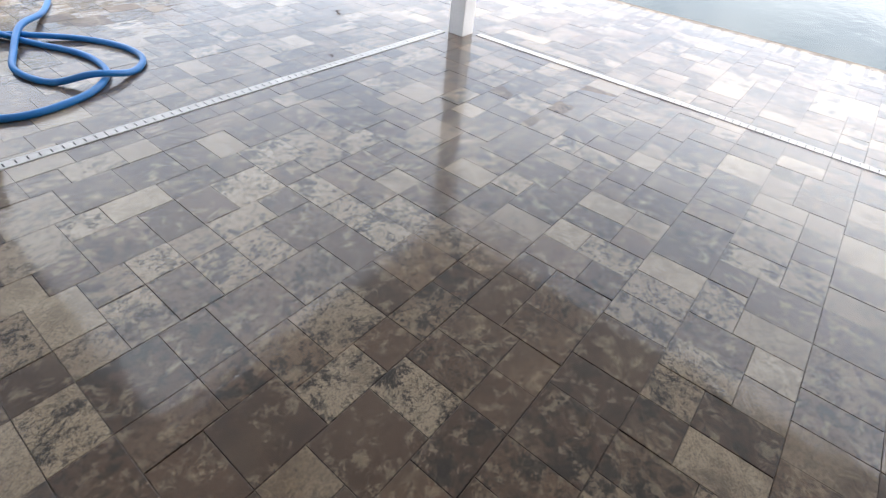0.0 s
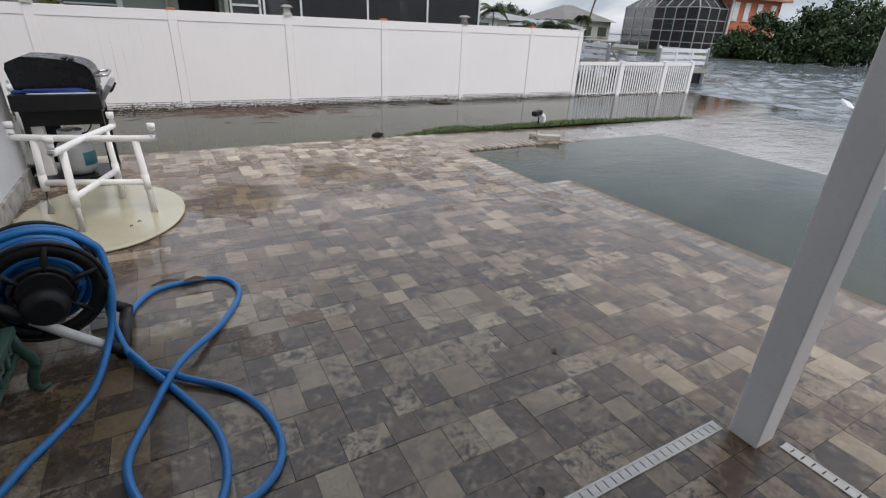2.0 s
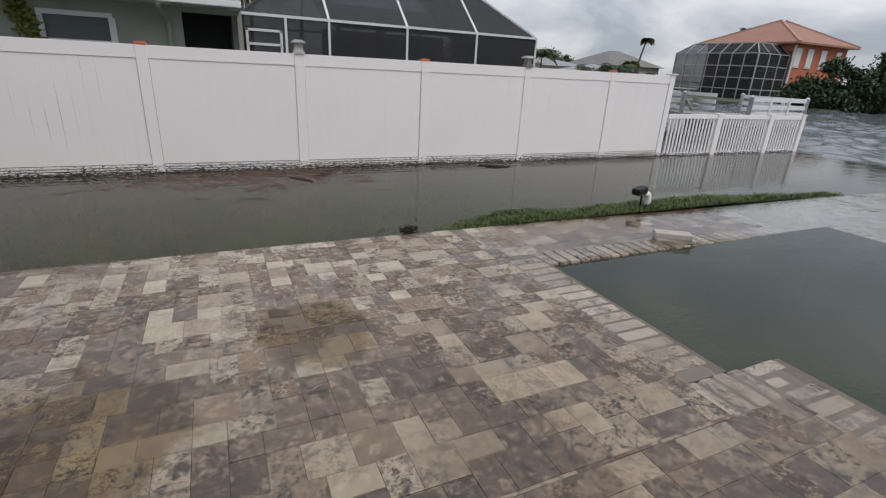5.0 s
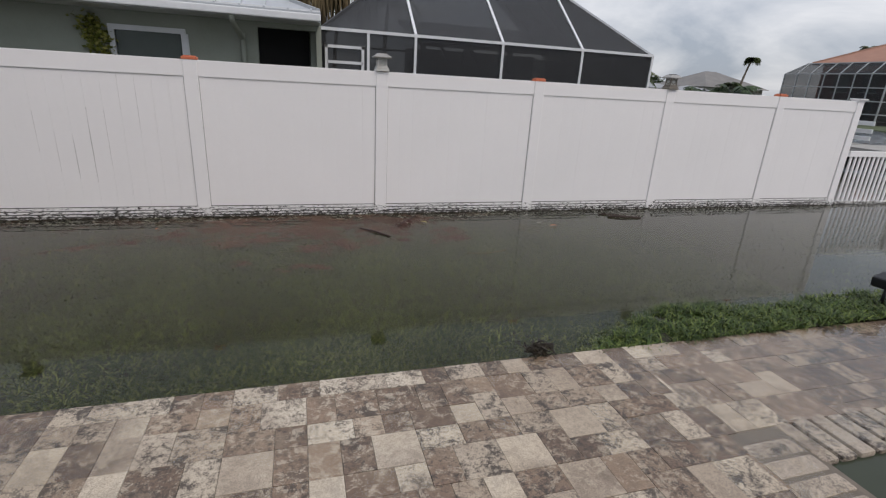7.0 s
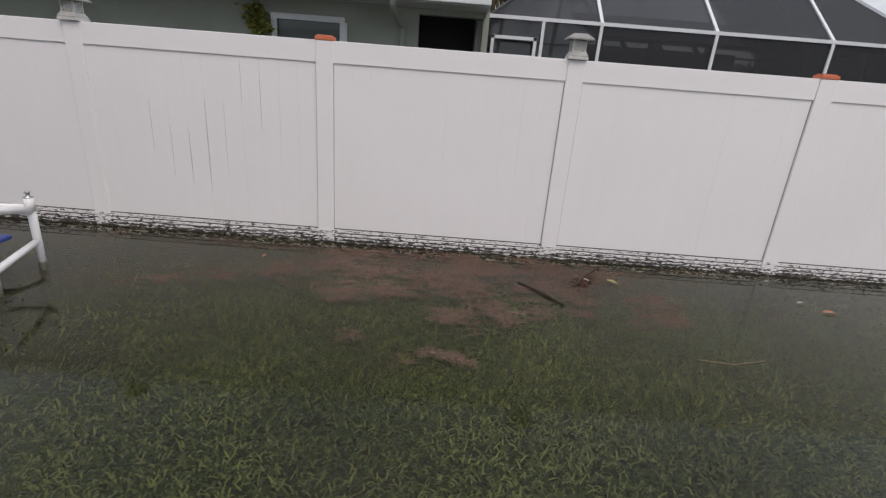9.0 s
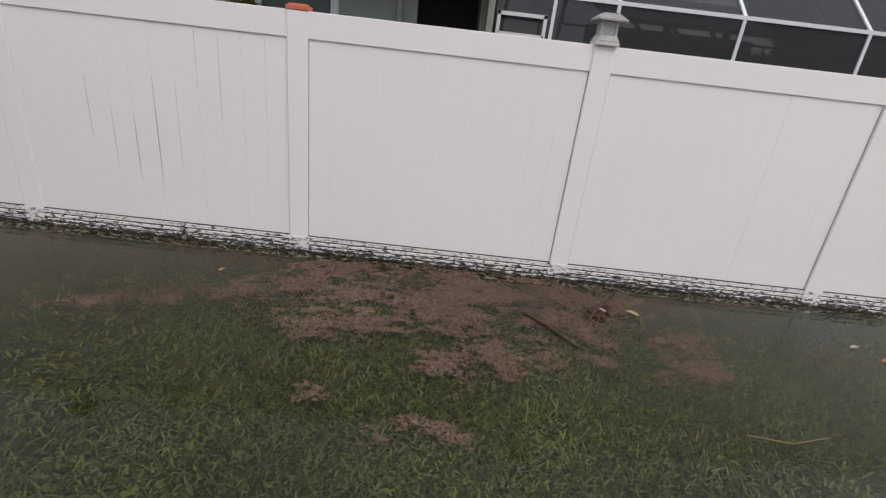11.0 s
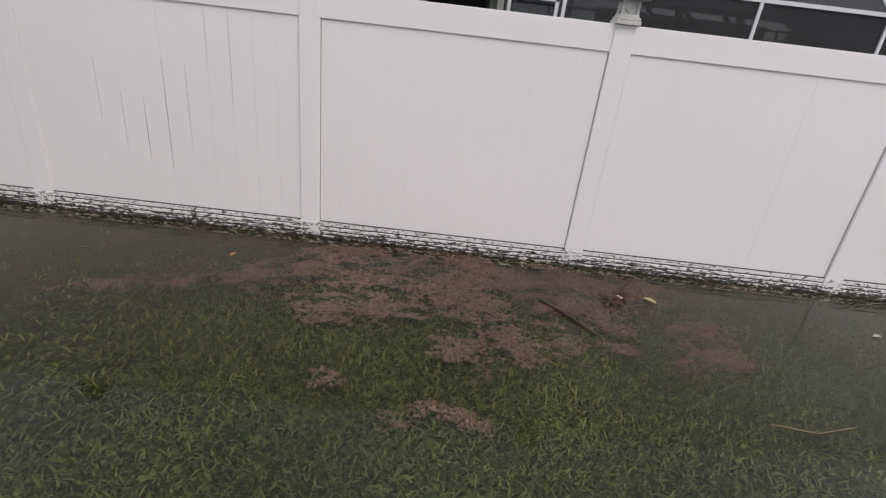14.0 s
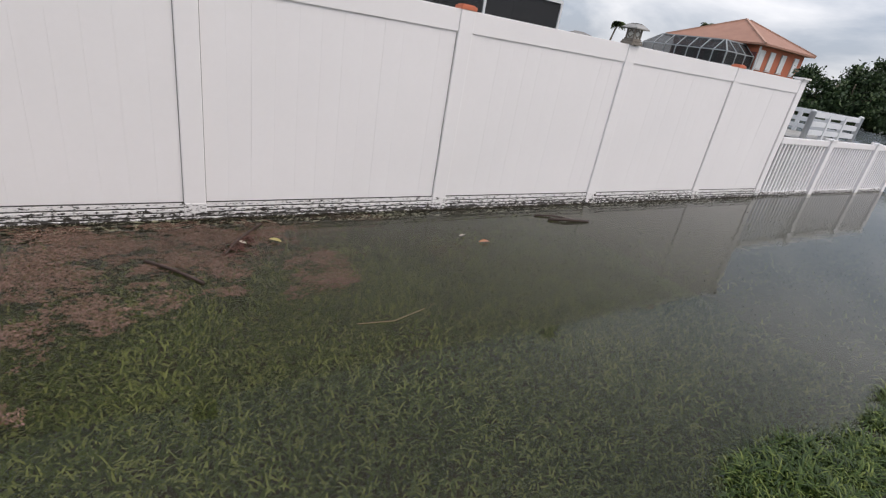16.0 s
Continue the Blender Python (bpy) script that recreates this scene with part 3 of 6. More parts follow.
for k, x in enumerate(post_x):
    for nm, me in (("post", post_me), ("post_foot", foot_me)):
        ob = new(nm, me)
        ob.parent, ob.location = fence, (x, 0.04, 0)
    if k == len(post_x) - 1:
        break
    wide = post_x[k + 1] - x - 0.13
    mid = (post_x[k + 1] + x) / 2
    for nm, z, h, y, mt in (("top_rail", (RAIL_Z + TOP_Z) / 2, TOP_Z - RAIL_Z, 0.037, M_VINYL),):
        bm = bmesh.new()
        box(bm, (mid, y, z), (wide, 0.075, h), bevel=0.004)
        part(nm, bm, mt, fence)
    bm = bmesh.new()
    for z, h, d in ((0.0685, 0.031, 0.072), (0.032, 0.024, 0.080), (0.000, 0.022, 0.076), (-0.035, 0.030, 0.086), (-0.10, 0.08, 0.080)):
        box(bm, (mid, 0.035, z), (wide, d, h), bevel=0.004)
    part("bottom_rail", bm, M_VINYL_DIRTY, fence, "lower rail with black mould along its ribs")
    bm = bmesh.new()
    for z, d, h in ((0.0870, 0.070, 0.006), (0.0485, 0.066, 0.010), (0.0155, 0.068, 0.010), (-0.0155, 0.070, 0.010)):
        box(bm, (mid, 0.035, z), (wide, d, h))
    part("rib_groove", bm, M_MOULD, fence, "black mould in the rail grooves")
    # grey strips paint the shade beside each post, along with some dirt
    for gx_ in (x + 0.0695, post_x[k + 1] - 0.0695):
        bm = bmesh.new()
        box(bm, (gx_, 0.016, 0.755), (0.006, 0.013, 1.36))
        part("end_gap", bm, M_END_SHADE, fence, "grey strip painted for shade and dirt between boards and post")
    nb = round(wide / BOARD)
    for q in range(nb):
        ob = new("board", board_me)
        ob.parent = fence
        bx = mid + (q - (nb - 1) / 2) * wide / nb
        ob.location = (bx, 0.035 + rng.uniform(-0.0006, 0.0006), 0.735)
        ob.scale = ((wide / nb) / BOARD * (0.9975 if k == 4 and q > 2 else 1.0), 1, 1)
    if k == 4:
        # board joints that have opened and filled with dirt
        for q, z0, z1, w in ((3, 0.66, 1.06, 0.0006), (4, 0.46, 0.86, 0.0007), (5, 0.38, 0.84, 0.0022), (6, 0.34, 1.1, 0.0020), (7, 0.5, 1.08, 0.0008), (8, 1.08, 1.42, 0.0006), (9, 0.86, 1.42, 0.0011)):
            bm = bmesh.new()
            sx = mid + (q - nb / 2) * wide / nb
            vs = [bm.verts.new(c) for c in ((sx, 0.0088, z0), (sx + w, 0.0088, z0 * 0.7 + z1 * 0.3), (sx, 0.0088, z1), (sx - w, 0.0088, z0 * 0.4 + z1 * 0.6))]
            far = [bm.verts.new((v.co.x, 0.012, v.co.z)) for v in vs]
            bm.faces.new(vs)
            for i in range(4):
                bm.faces.new((vs[i], far[i], far[(i + 1) % 4], vs[(i + 1) % 4]))
            part("open_joint", bm, M_JOINT, fence, "dirty open joint between boards")


# fence tops: lamps on some posts, bare terracotta bases on others
for x in (-S, S, 3 * S):
    bm = bmesh.new()
    box(bm, (0, 0, 0.014), (0.142, 0.108, 0.028), bevel=0.004)
    box(bm, (0, 0, 0.032), (0.11, 0.08, 0.012), bevel=0.003)
    part("cap_base", bm, M_ORANGE, fence, "bare terracotta-coloured cap base").location = (x, 0.04, TOP_Z)
bm = bmesh.new()
box(bm, (0, 0, 0.008), (0.15, 0.12, 0.02), bevel=0.003)
box(bm, (0, 0, 0.03), (0.19, 0.16, 0.022), bevel=0.006)
part("post_cap", bm, M_VINYL, fence).location = (7.42, 0.04, TOP_Z)


M_LAMP_ROOF = plain("weathered_grey_roof", (0.30, 0.29, 0.27), (0.2, 0.19, 0.18), 14, 0.5, grime=0.3, dirt=(0.45, 0.43, 0.4))


def post_lamp(x, material, label):
    lamp = thing("solar_post_lamp", pose(x, 0.04, TOP_Z + 0.001), label, "lamp", "lamps on the fence posts")
    bm = bmesh.new()
    for z, w, h in ((0.012, 0.150, 0.024), (0.034, 0.138, 0.016), (0.05, 0.118, 0.014)):
        box(bm, (0, 0, z), (w, w, h), bevel=0.003)
    part("base", bm, material, lamp)
    bm = bmesh.new()
    box(bm, (0, 0, 0.098), (0.086, 0.086, 0.08), bevel=0.002)
    part("glass", bm, M_LAMP_GLASS, lamp, "frosted lamp glass")
    bm = bmesh.new()
    for q in range(4):
        m = Matrix.Rotation(q * math.pi / 2, 3, "Z")
        box(bm, m @ Vector((0.046, 0.046, 0.098)), (0.014, 0.014, 0.086), bevel=0.002)
        for a in (0.7, -0.7):
            for zz in (0.078, 0.118):
                box(bm, m @ Vector((0.047, 0.0 + (0.018 if (a > 0) == (zz < 0.1) else -0.018), zz)), (0.006, 0.052, 0.007), m @ Matrix.Rotation(a, 3, "X"))
    part("lattice", bm, material, lamp)
    bm = bmesh.new()
    a = [bm.verts.new((sx * 0.095, sy * 0.095, 0.140)) for sx, sy in ((-1, -1), (1, -1), (1, 1), (-1, 1))]
    b = [bm.verts.new((sx * 0.095, sy * 0.095, 0.150)) for sx, sy in ((-1, -1), (1, -1), (1, 1), (-1, 1))]
    c = [bm.verts.new((sx * 0.048, sy * 0.048, 0.186)) for sx, sy in ((-1, -1), (1, -1), (1, 1), (-1, 1))]
    for p, q in ((a, b), (b, c)):
        for k in range(4):
            bm.faces.new((p[k], p[(k + 1) % 4], q[(k + 1) % 4], q[k]))
    bm.faces.new(a[::-1])
    bm.faces.new(c)
    part("roof", bm, M_LAMP_ROOF, lamp, "weathered grey lamp roof")
    bm = bmesh.new()
    box(bm, (0, 0, 0.189), (0.075, 0.075, 0.008), bevel=0.002)
    part("solar_panel", bm, M_BLACK, lamp, "dark solar cell")


post_lamp(0.0, M_LAMP_WHITE, "weathered white solar lamp on a fence post")
post_lamp(-2 * S, M_LAMP_WHITE, "weathered white solar lamp on a fence post")
post_lamp(2 * S, M_LAMP_GREY, "browned grey solar lamp on a fence post")

# ---- low picket fence ----
picket_fence = thing("picket_fence", pose(0, 0, 0), "low white vinyl picket fence standing in water by the canal", "fence")
PX = [7.5, 9.12, 10.95, 12.2]
for x in PX[1:]:
    bm = bmesh.new()
    box(bm, (x, 0.03, 0.26), (0.13, 0.10, 1.18), bevel=0.006)
    part("post", bm, M_VINYL, picket_fence)
    bm = bmesh.new()
    box(bm, (x, 0.03, 0.862), (0.16, 0.13, 0.025), bevel=0.006)
    part("post_cap", bm, M_VINYL, picket_fence)
bm = bmesh.new()
box(bm, (0, 0, 0.36), (0.042, 0.022, 0.86), bevel=0.003)
picket_me = mesh_of("picket", bm, M_VINYL)
for a, b in zip(PX, PX[1:]):
    bm = bmesh.new()
    box(bm, ((a + b) / 2, 0.03, 0.80), (b - a - 0.1, 0.05, 0.09), bevel=0.004)
    part("top_rail", bm, M_VINYL, picket_fence)
    bm = bmesh.new()
    box(bm, ((a + b) / 2, 0.03, -0.02), (b - a - 0.1, 0.05, 0.09), bevel=0.004)
    part("bottom_rail", bm, M_VINYL_DIRTY, picket_fence)
    n_p = int((b - a - 0.16) / 0.098)
    for q in range(n_p):
        ob = new("picket", picket_me)
        ob.parent, ob.location = picket_fence, (a + 0.08 + (q + 0.5) * (b - a - 0.16) / n_p, 0.03, 0)

# seawall along the canal
bm = bmesh.new()
box(bm, (12.45, 7.5, -0.7), (0.4, 25, 1.18), bevel=0.02)
setting("seawall", bm, M_STONE, "concrete seawall cap awash in the canal", "wall")

# ---- flooded grass ----


def blades(name, spots, low, high, wide, material, label, rs):
    """Many curved blades in one mesh; spots: (x, y, z) rows."""
    n = len(spots)
    a = rs.uniform(0, 2 * math.pi, n)
    ln = rs.uniform(low, high, n)
    lean = rs.uniform(0.75, 1.65, n)
    w = rs.uniform(0.6, 1.0, n) * wide
    d = np.stack([np.cos(a), np.sin(a)], 1)
    s = np.stack([-d[:, 1], d[:, 0]], 1)
    v = np.zeros((n, 5, 3))
    up1, out1 = ln * 0.62 * np.cos(lean * 0.85), ln * 0.62 * np.sin(lean * 0.85)
    up2, out2 = up1 + ln * 0.38 * np.cos(lean * 1.5), out1 + ln * 0.38 * np.sin(lean * 1.5)
    base = np.array(spots)
    for k, (o, u, ww) in enumerate(((0 * ln, 0 * ln, w), (0 * ln, 0 * ln, -w), (out1, up1, -w * 0.8), (out1, up1, w * 0.8), (out2, up2, 0 * w))):
        v[:, k, :2] = base[:, :2] + d * o[:, None] + s * (ww / 2)[:, None]
        v[:, k, 2] = base[:, 2] + u
    i = np.arange(n)[:, None] * 5
    quads = (i + np.array([0, 1, 2, 3])).tolist()
    tris = (i + np.array([3, 2, 4])).tolist()
    me = quick_mesh(name, v.reshape(-1, 3).tolist(), quads + tris, material)
    return tagged(new(name, me), label, "grass", kind="stuff")


rs = np.random.RandomState(7)
spots = []
for x0, x1, y0, y1, per in ((-4.6, 3.2, -3.44, -0.1, 9400), (3.2, 8.0, -3.44, -0.1, 900), (-9.0, -4.6, -3.44, -0.1, 500)):
    n = int((x1 - x0) * (y1 - y0) * per)
    for x, y, k in zip(rs.uniform(x0, x1, n), rs.uniform(y0, y1, n), rs.uniform(0, 1, n)):
        patch = noise.noise((x * 0.9, y * 1.4, 3.0)) + 0.5 * noise.noise((x * 3.1, y * 3.1, 5.0))
        # silt has buried the lawn along the fence and towards the side yard
        bare = min(1.0, max(0.0, (-0.35 - y) / 0.9))
        west = min(1.0, max(0.0, (x + 3.4 - 0.5 * y * (y < -2.0)) / 2.2))
        thin = (0.15 + 0.85 * bare) * (0.15 + 0.85 * west)
        if k < thin * (0.75 + 0.5 * patch):
            spots.append((x, y, lawn_z(x, y)))
drowned = [p for p in spots if p[2] < WATER - 0.014]
bank = [p for p in spots if p[2] >= WATER - 0.014]
for x0, x1, per in ((0.2, 9.0, 7200),):
    n = int((x1 - x0) * 0.75 * per)
    for x, y in zip(rs.uniform(x0, x1, n), rs.uniform(LAWN_Y - 0.015, LAWN_Y + 0.75, n)):
        z = lawn_z(x, y)
        if z > WATER - 0.016:
            bank.append((x, y, z))
blades("lawn_grass", drowned, 0.032, 0.064, 0.0112, M_GRASS, "drowned green lawn grass under shallow flood water", rs)
clump = lambda p: noise.noise((p[0] * 5.5, p[1] * 7.0, 1.0)) + 0.6 * noise.noise((p[0] * 13, p[1] * 13, 6.0))
tall_tufts = [p for p in bank if clump(p) > 0.12]
short_tufts = [p for p in bank if -0.42 < clump(p) <= 0.12]
blades("bank_grass", tall_tufts, 0.05, 0.125, 0.0100, M_GRASS_DRY, "bright green grass tufts on a bank standing out of the flood", rs)
blades("bank_grass", short_tufts, 0.025, 0.075, 0.0085, M_GRASS_DRY, "shorter green grass on a bank standing out of the flood", rs)


def tuft(x, y, seed, tall):
    r = np.random.RandomState(seed)
    n = 46
    ob = blades("weed_tuft", [(x + q, y + w, max(lawn_z(x, y), WATER - 0.03)) for q, w in r.normal(0, 0.022, (n, 2))], 0.04, tall, 0.014, M_GRASS, "", r)
    ob.name = "weed_tuft"
    ob["kind"] = ""
    del ob["kind"]
    return tagged(ob, "dark green weed tuft poking through flood water", "weed", "weed tufts")


for x, y, sd, tl in ((0.21, -3.20, 4, 0.10), (1.78, -2.70, 5, 0.07)):
    tuft(x, y, sd, tl)

# ---- floating litter ----
fl_v, fl_f = [], []


def flake(x, y, z, size, r):
    k = len(fl_v)
    a = r.uniform(0, 6.28)
    long_, thin = size * r.uniform(0.7, 1.5), size * r.uniform(0.25, 0.7)
    c, s = math.cos(a), math.sin(a)
    for u, w in ((-long_, -thin * 0.6), (long_ * 0.8, -thin), (long_, thin * 0.7), (-long_ * 0.6, thin)):
        fl_v.append((x + u * c - w * s, y + u * s + w * c, z + r.uniform(-0.001, 0.004)))
    fl_f.append((k, k + 1, k + 2, k + 3))


rl = random.Random(21)
# drifts of litter: centre, half widths, turn in degrees, strength
DRIFTS = ((-1.15, -0.50, 1.0, 0.52, 10, 1.0), (-0.15, -0.36, 0.80, 0.40, 0, 1.0), (-2.05, -0.66, 0.75, 0.12, 24, 0.8), (-2.8, -0.98, 0.4, 0.06, 26, 0.7), (-0.80, -1.26, 0.17, 0.20, 0, 1.0),
          (-0.52, -1.12, 0.13, 0.18, 30, 1.0), (-0.26, -1.03, 0.13, 0.20, 25, 1.0), (0.10, -0.72, 0.17, 0.32, -25, 1.0), (0.06, -1.05, 0.13, 0.07, 0, 0.9), (0.56, -0.74, 0.20, 0.42, 12, 0.85),
          (0.42, -1.17, 0.15, 0.07, 20, 0.9), (-1.06, -1.74, 0.13, 0.06, 30, 0.85), (-0.83, -1.72, 0.14, 0.06, -25, 0.9), (-1.45, -1.57, 0.10, 0.07, 0, 0.9))


def drift_at(x, y):
    best = -1.0
    for cx, cy, rx, ry, turn, force in DRIFTS:
        c, q = math.cos(radians(turn)), math.sin(radians(turn))
        u, w = ((x - cx) * c + (y - cy) * q) / rx, (-(x - cx) * q + (y - cy) * c) / ry
        best = max(best, force * (1.0 - (u * u + w * w) ** 1.5))
    return best


for _ in range(330000):
    x, y = rl.uniform(-3.4, 1.3), rl.uniform(-1.9, -0.05)
    env = drift_at(x, y)
    if env < -0.9:
        continue
    nz = 0.80 * noise.fractal((x * 3.4 + 11.3, y * 5.0 + 1.7, 0.4), 1.0, 2.1, 5) + 0.70 * noise.noise((x * 8, y * 15, 2)) + 0.60 * noise.noise((x * 19, y * 36, 4))
    nz += 0.55 * noise.noise((x * 44, y * 70, 9))
    if rl.random() < 2.8 * (nz + 0.48 * env - 0.07):
        flake(x, y, WATER - 0.0015, rl.uniform(0.002, 0.0065), rl)
# a thin scatter between the drifts and the fence
for _ in range(30000):
    x, y = rl.uniform(-3.8, 2.0), -0.05 - abs(rl.gauss(0, 0.55))
    if noise.noise((x * 2.2, y * 3.2, 7)) + 0.5 * noise.noise((x * 8, y * 11, 3)) > 0.12 + 0.25 * max(0.0, -0.7 - y) + 0.3 * max(0.0, x - 0.8):
        flake(x, y, WATER - 0.0015, rl.uniform(0.002, 0.006), rl)
tagged(new("floating_litter", quick_mesh("floating_litter", fl_v, fl_f, M_DEBRIS)), "brown mats of plant litter floating along the fence", "litter", kind="stuff")
# bits along the foot of the fence
fl_v, fl_f = [], []
for _ in range(4200):
    x = rl.uniform(-8, 7.3)
    if noise.noise((x * 1.1, 0, 0)) > -0.25:
        flake(x, -0.012 - abs(rl.gauss(0, 0.03)), WATER + 0.003, rl.uniform(0.004, 0.012), rl)
M_DARK_LITTER = leaf_material("dark_wet_litter", (0.022, 0.018, 0.012), (0.04, 0.03, 0.02), (0.07, 0.055, 0.03))
tagged(new("fence_foot_litter", quick_mesh("fence_foot_litter", fl_v, fl_f, M_DARK_LITTER)), "dark wet litter washed against the fence foot", "litter", kind="stuff")


def fallen_leaf(x, y, z, size, turn, material, label, wide=0.34):
    bm = bmesh.new()
    row = []
    for k in range(7):
        t = k / 6
        w = size * wide * math.sin(math.pi * (0.06 + 0.88 * t)) ** 0.8
        h = 0.10 * size * math.sin(3 * t)
        row.append([bm.verts.new((size * (t - 0.5), w, h + 0.004)), bm.verts.new((size * (t - 0.5), 0, h)), bm.verts.new((size * (t - 0.5), -w, h + 0.004))])
    for p, q in zip(row, row[1:]):
        for j in (0, 1):
            bm.faces.new((p[j], p[j + 1], q[j + 1], q[j]))
    ob = part("fallen_leaf", bm, material)
    sol = ob.modifiers.new("thickness", "SOLIDIFY")
    sol.thickness = 0.0012
    ob.matrix_basis = pose(x, y, z, 0, 0, turn)
    return tagged(ob, label, "leaf", "fallen leaves")


M_LEAF_YELLOW = plain("yellow_leaf", (0.42, 0.36, 0.13), (0.34, 0.28, 0.10), 30, 0.5)
M_LEAF_BROWN = plain("brown_leaf", (0.055, 0.03, 0.02), (0.03, 0.018, 0.013), 30, 0.6)
M_LEAF_PALE = plain("pale_leaf", (0.5, 0.45, 0.36), (0.36, 0.32, 0.25), 30, 0.5)
M_LEAF_ORANGE = plain("orange_leaf", (0.55, 0.24, 0.12), (0.42, 0.17, 0.09), 30, 0.5)
for x, y, sz, tn, mt, lb in ((0.43, -0.47, 0.085, 140, M_LEAF_YELLOW, "yellow leaf floating on flood water"), (1.84, -0.61, 0.06, 10, M_LEAF_PALE, "pale leaf floating on flood water"), (-2.32, -0.47, 0.05, 70, M_LEAF_ORANGE, "small orange leaf floating on flood water"),
                             (1.96, -0.75, 0.09, -8, M_LEAF_ORANGE, "orange leaf floating on flood water"), (0.22, -0.47, 0.06, 150, M_LEAF_PALE, "pale leaf caught in floating weed")):
    fallen_leaf(x, y, WATER + 0.006, sz, tn, mt, lb, 0.24)
for x, y, tn in ((-3.02, -6.12, 20), (-2.68, -6.03, 35), (-2.63, -5.95, 15)):
    fallen_leaf(x, y, 0.032, 0.028, tn, M_LEAF_BROWN, "small dark leaf on the wet cream tabletop")
fallen_leaf(-0.67, -8.72, 0.006, 0.05, 30, M_LEAF_BROWN, "dark wet leaf stuck on pavers")
fallen_leaf(-1.30, -9.38, 0.014, 0.04, 80, M_LEAF_BROWN, "dark wet leaf stuck on the drain grate")
fallen_leaf(-2.31, -7.19, 0.040, 0.13, -14, M_LEAF_BROWN, "broad dead brown leaf lying over the blue hose", 0.26)
fallen_leaf(-2.47, -7.11, 0.012, 0.17, -4, M_LEAF_BROWN, "long dead brown leaf under the blue hose", 0.15)


def twig(pts, r, label):
    bm = bmesh.new()
    tube(bm, pts, r, 6)
    return tagged(part("twig", bm, M_LEAF_BROWN), label, "twig", "twigs in the water")


twig([(-0.32, -0.62, WATER + 0.005), (-0.18, -0.78, WATER + 0.012), (-0.05, -0.95, WATER + 0.004)], 0.009, "dark twig floating near the fence")
twig([(0.10, -0.62, WATER + 0.004), (0.17, -0.50, WATER + 0.018), (0.26, -0.36, WATER + 0.012), (0.40, -0.16, WATER + 0.004)], 0.009, "dark twig floating near the fence")
twig([(2.95, -0.40, WATER + 0.01), (3.12, -0.46, WATER + 0.02), (3.38, -0.50, WATER + 0.004)], 0.014, "dark stick floating at the fence foot")
twig([(2.88, -0.28, WATER + 0.006), (3.05, -0.33, WATER + 0.014), (3.22, -0.44, WATER + 0.01)], 0.009, "dark stick floating at the fence foot")
M_STRAW = plain("pale_straw", (0.30, 0.22, 0.12), (0.22, 0.16, 0.09), 20, 0.7)
straw = twig([(0.60, -1.55, WATER + 0.003), (0.80, -1.58, WATER + 0.005), (1.02, -1.51, WATER + 0.003)], 0.0025, "pale straw floating over drowned grass")
straw.data.materials[0] = M_STRAW
bm = bmesh.new()
r_w = random.Random(15)
for _ in range(90):
    q = r_w.random()
    p = Vector((0.12 + 0.16 * q + r_w.gauss(0, 0.022), -0.60 + 0.20 * q + r_w.gauss(0, 0.03), WATER + 0.006 + abs(r_w.gauss(0, 0.010))))
    box(bm, p, (r_w.uniform(0.012, 0.04), 0.008, 0.004), Euler((r_w.uniform(-0.6, 0.6), r_w.uniform(-0.6, 0.6), r_w.uniform(0, 6))).to_matrix())
M_REDWEED = plain("dark_red_weed", (0.10, 0.035, 0.022), (0.05, 0.022, 0.014), 30, 0.6)
tagged(part("seaweed_clump", bm, M_REDWEED), "dark red clump of weed washed against a twig", "weed clump")

# a clod of dead plant on the paving edge
bm = bmesh.new()
rc = random.Random(5)
for _ in range(150):
    p = Vector((rc.gauss(0, 0.028), rc.gauss(0, 0.024), 0.012 + abs(rc.gauss(0, 0.022))))
    box(bm, p, (rc.uniform(0.02, 0.06), 0.006, 0.006), Euler((rc.uniform(-1, 1), rc.uniform(-1, 1), rc.uniform(0, 6))).to_matrix())
clod = part("plant_clod", bm, M_DARK_LITTER)
clod.matrix_basis = pose(0.42, LAWN_Y + 0.03, -0.006) @ Matrix.Scale(1.15, 4)
tagged(clod, "dark brown clod of dead plant on the paver edge", "plant litter")

# ---- spotlight on the grass bank ----
spot = thing("garden_spotlight", pose(3.63, -3.24, -0.03), "black garden spotlight with a white plastic pipe elbow beside it", "lamp")
bm = bmesh.new()
tube(bm, [(0, 0, 0), (0, 0, 0.16)], 0.014, 8)
part("stake", bm, M_BLACK, spot)
bm = bmesh.new()
box(bm, (-0.05, 0, 0.23), (0.17, 0.12, 0.085), Euler((0, -0.18, 0.15)).to_matrix(), bevel=0.016)
part("lamp_head", bm, M_BLACK, spot)
bm = bmesh.new()
tube(bm, smooth_path([(0.12, 0, 0.0), (0.12, 0, 0.13), (0.09, 0, 0.18), (0.03, 0, 0.185)], 5), 0.035, 12)
part("pipe_elbow", bm, M_PVC, spot, "white plastic pipe elbow")

# stone slabs at the pool edge
for nm_x, nm_y, nm_z, turn, wide, high in ((2.97, -4.35, 0.0, -30, 0.38, 0.032), (2.95, -4.34, 0.034, -34, 0.36, 0.055)):
    bm = bmesh.new()
    box(bm, (0, 0, high / 2), (wide, 0.16, high), bevel=0.008)
    for v in bm.verts:
        v.co += 0.004 * noise.noise_vector(v.co * 9)
    blk = part("stone_slab", bm, M_STONE)
    blk.matrix_basis = pose(nm_x, nm_y, patio_z(3, -4) - 0.004 + nm_z, 0, 0, turn)
    tagged(blk, "pale beige stone slab in a small stack at the pool edge", "stone", "stacked stone slabs")

# ---- channel drains ----


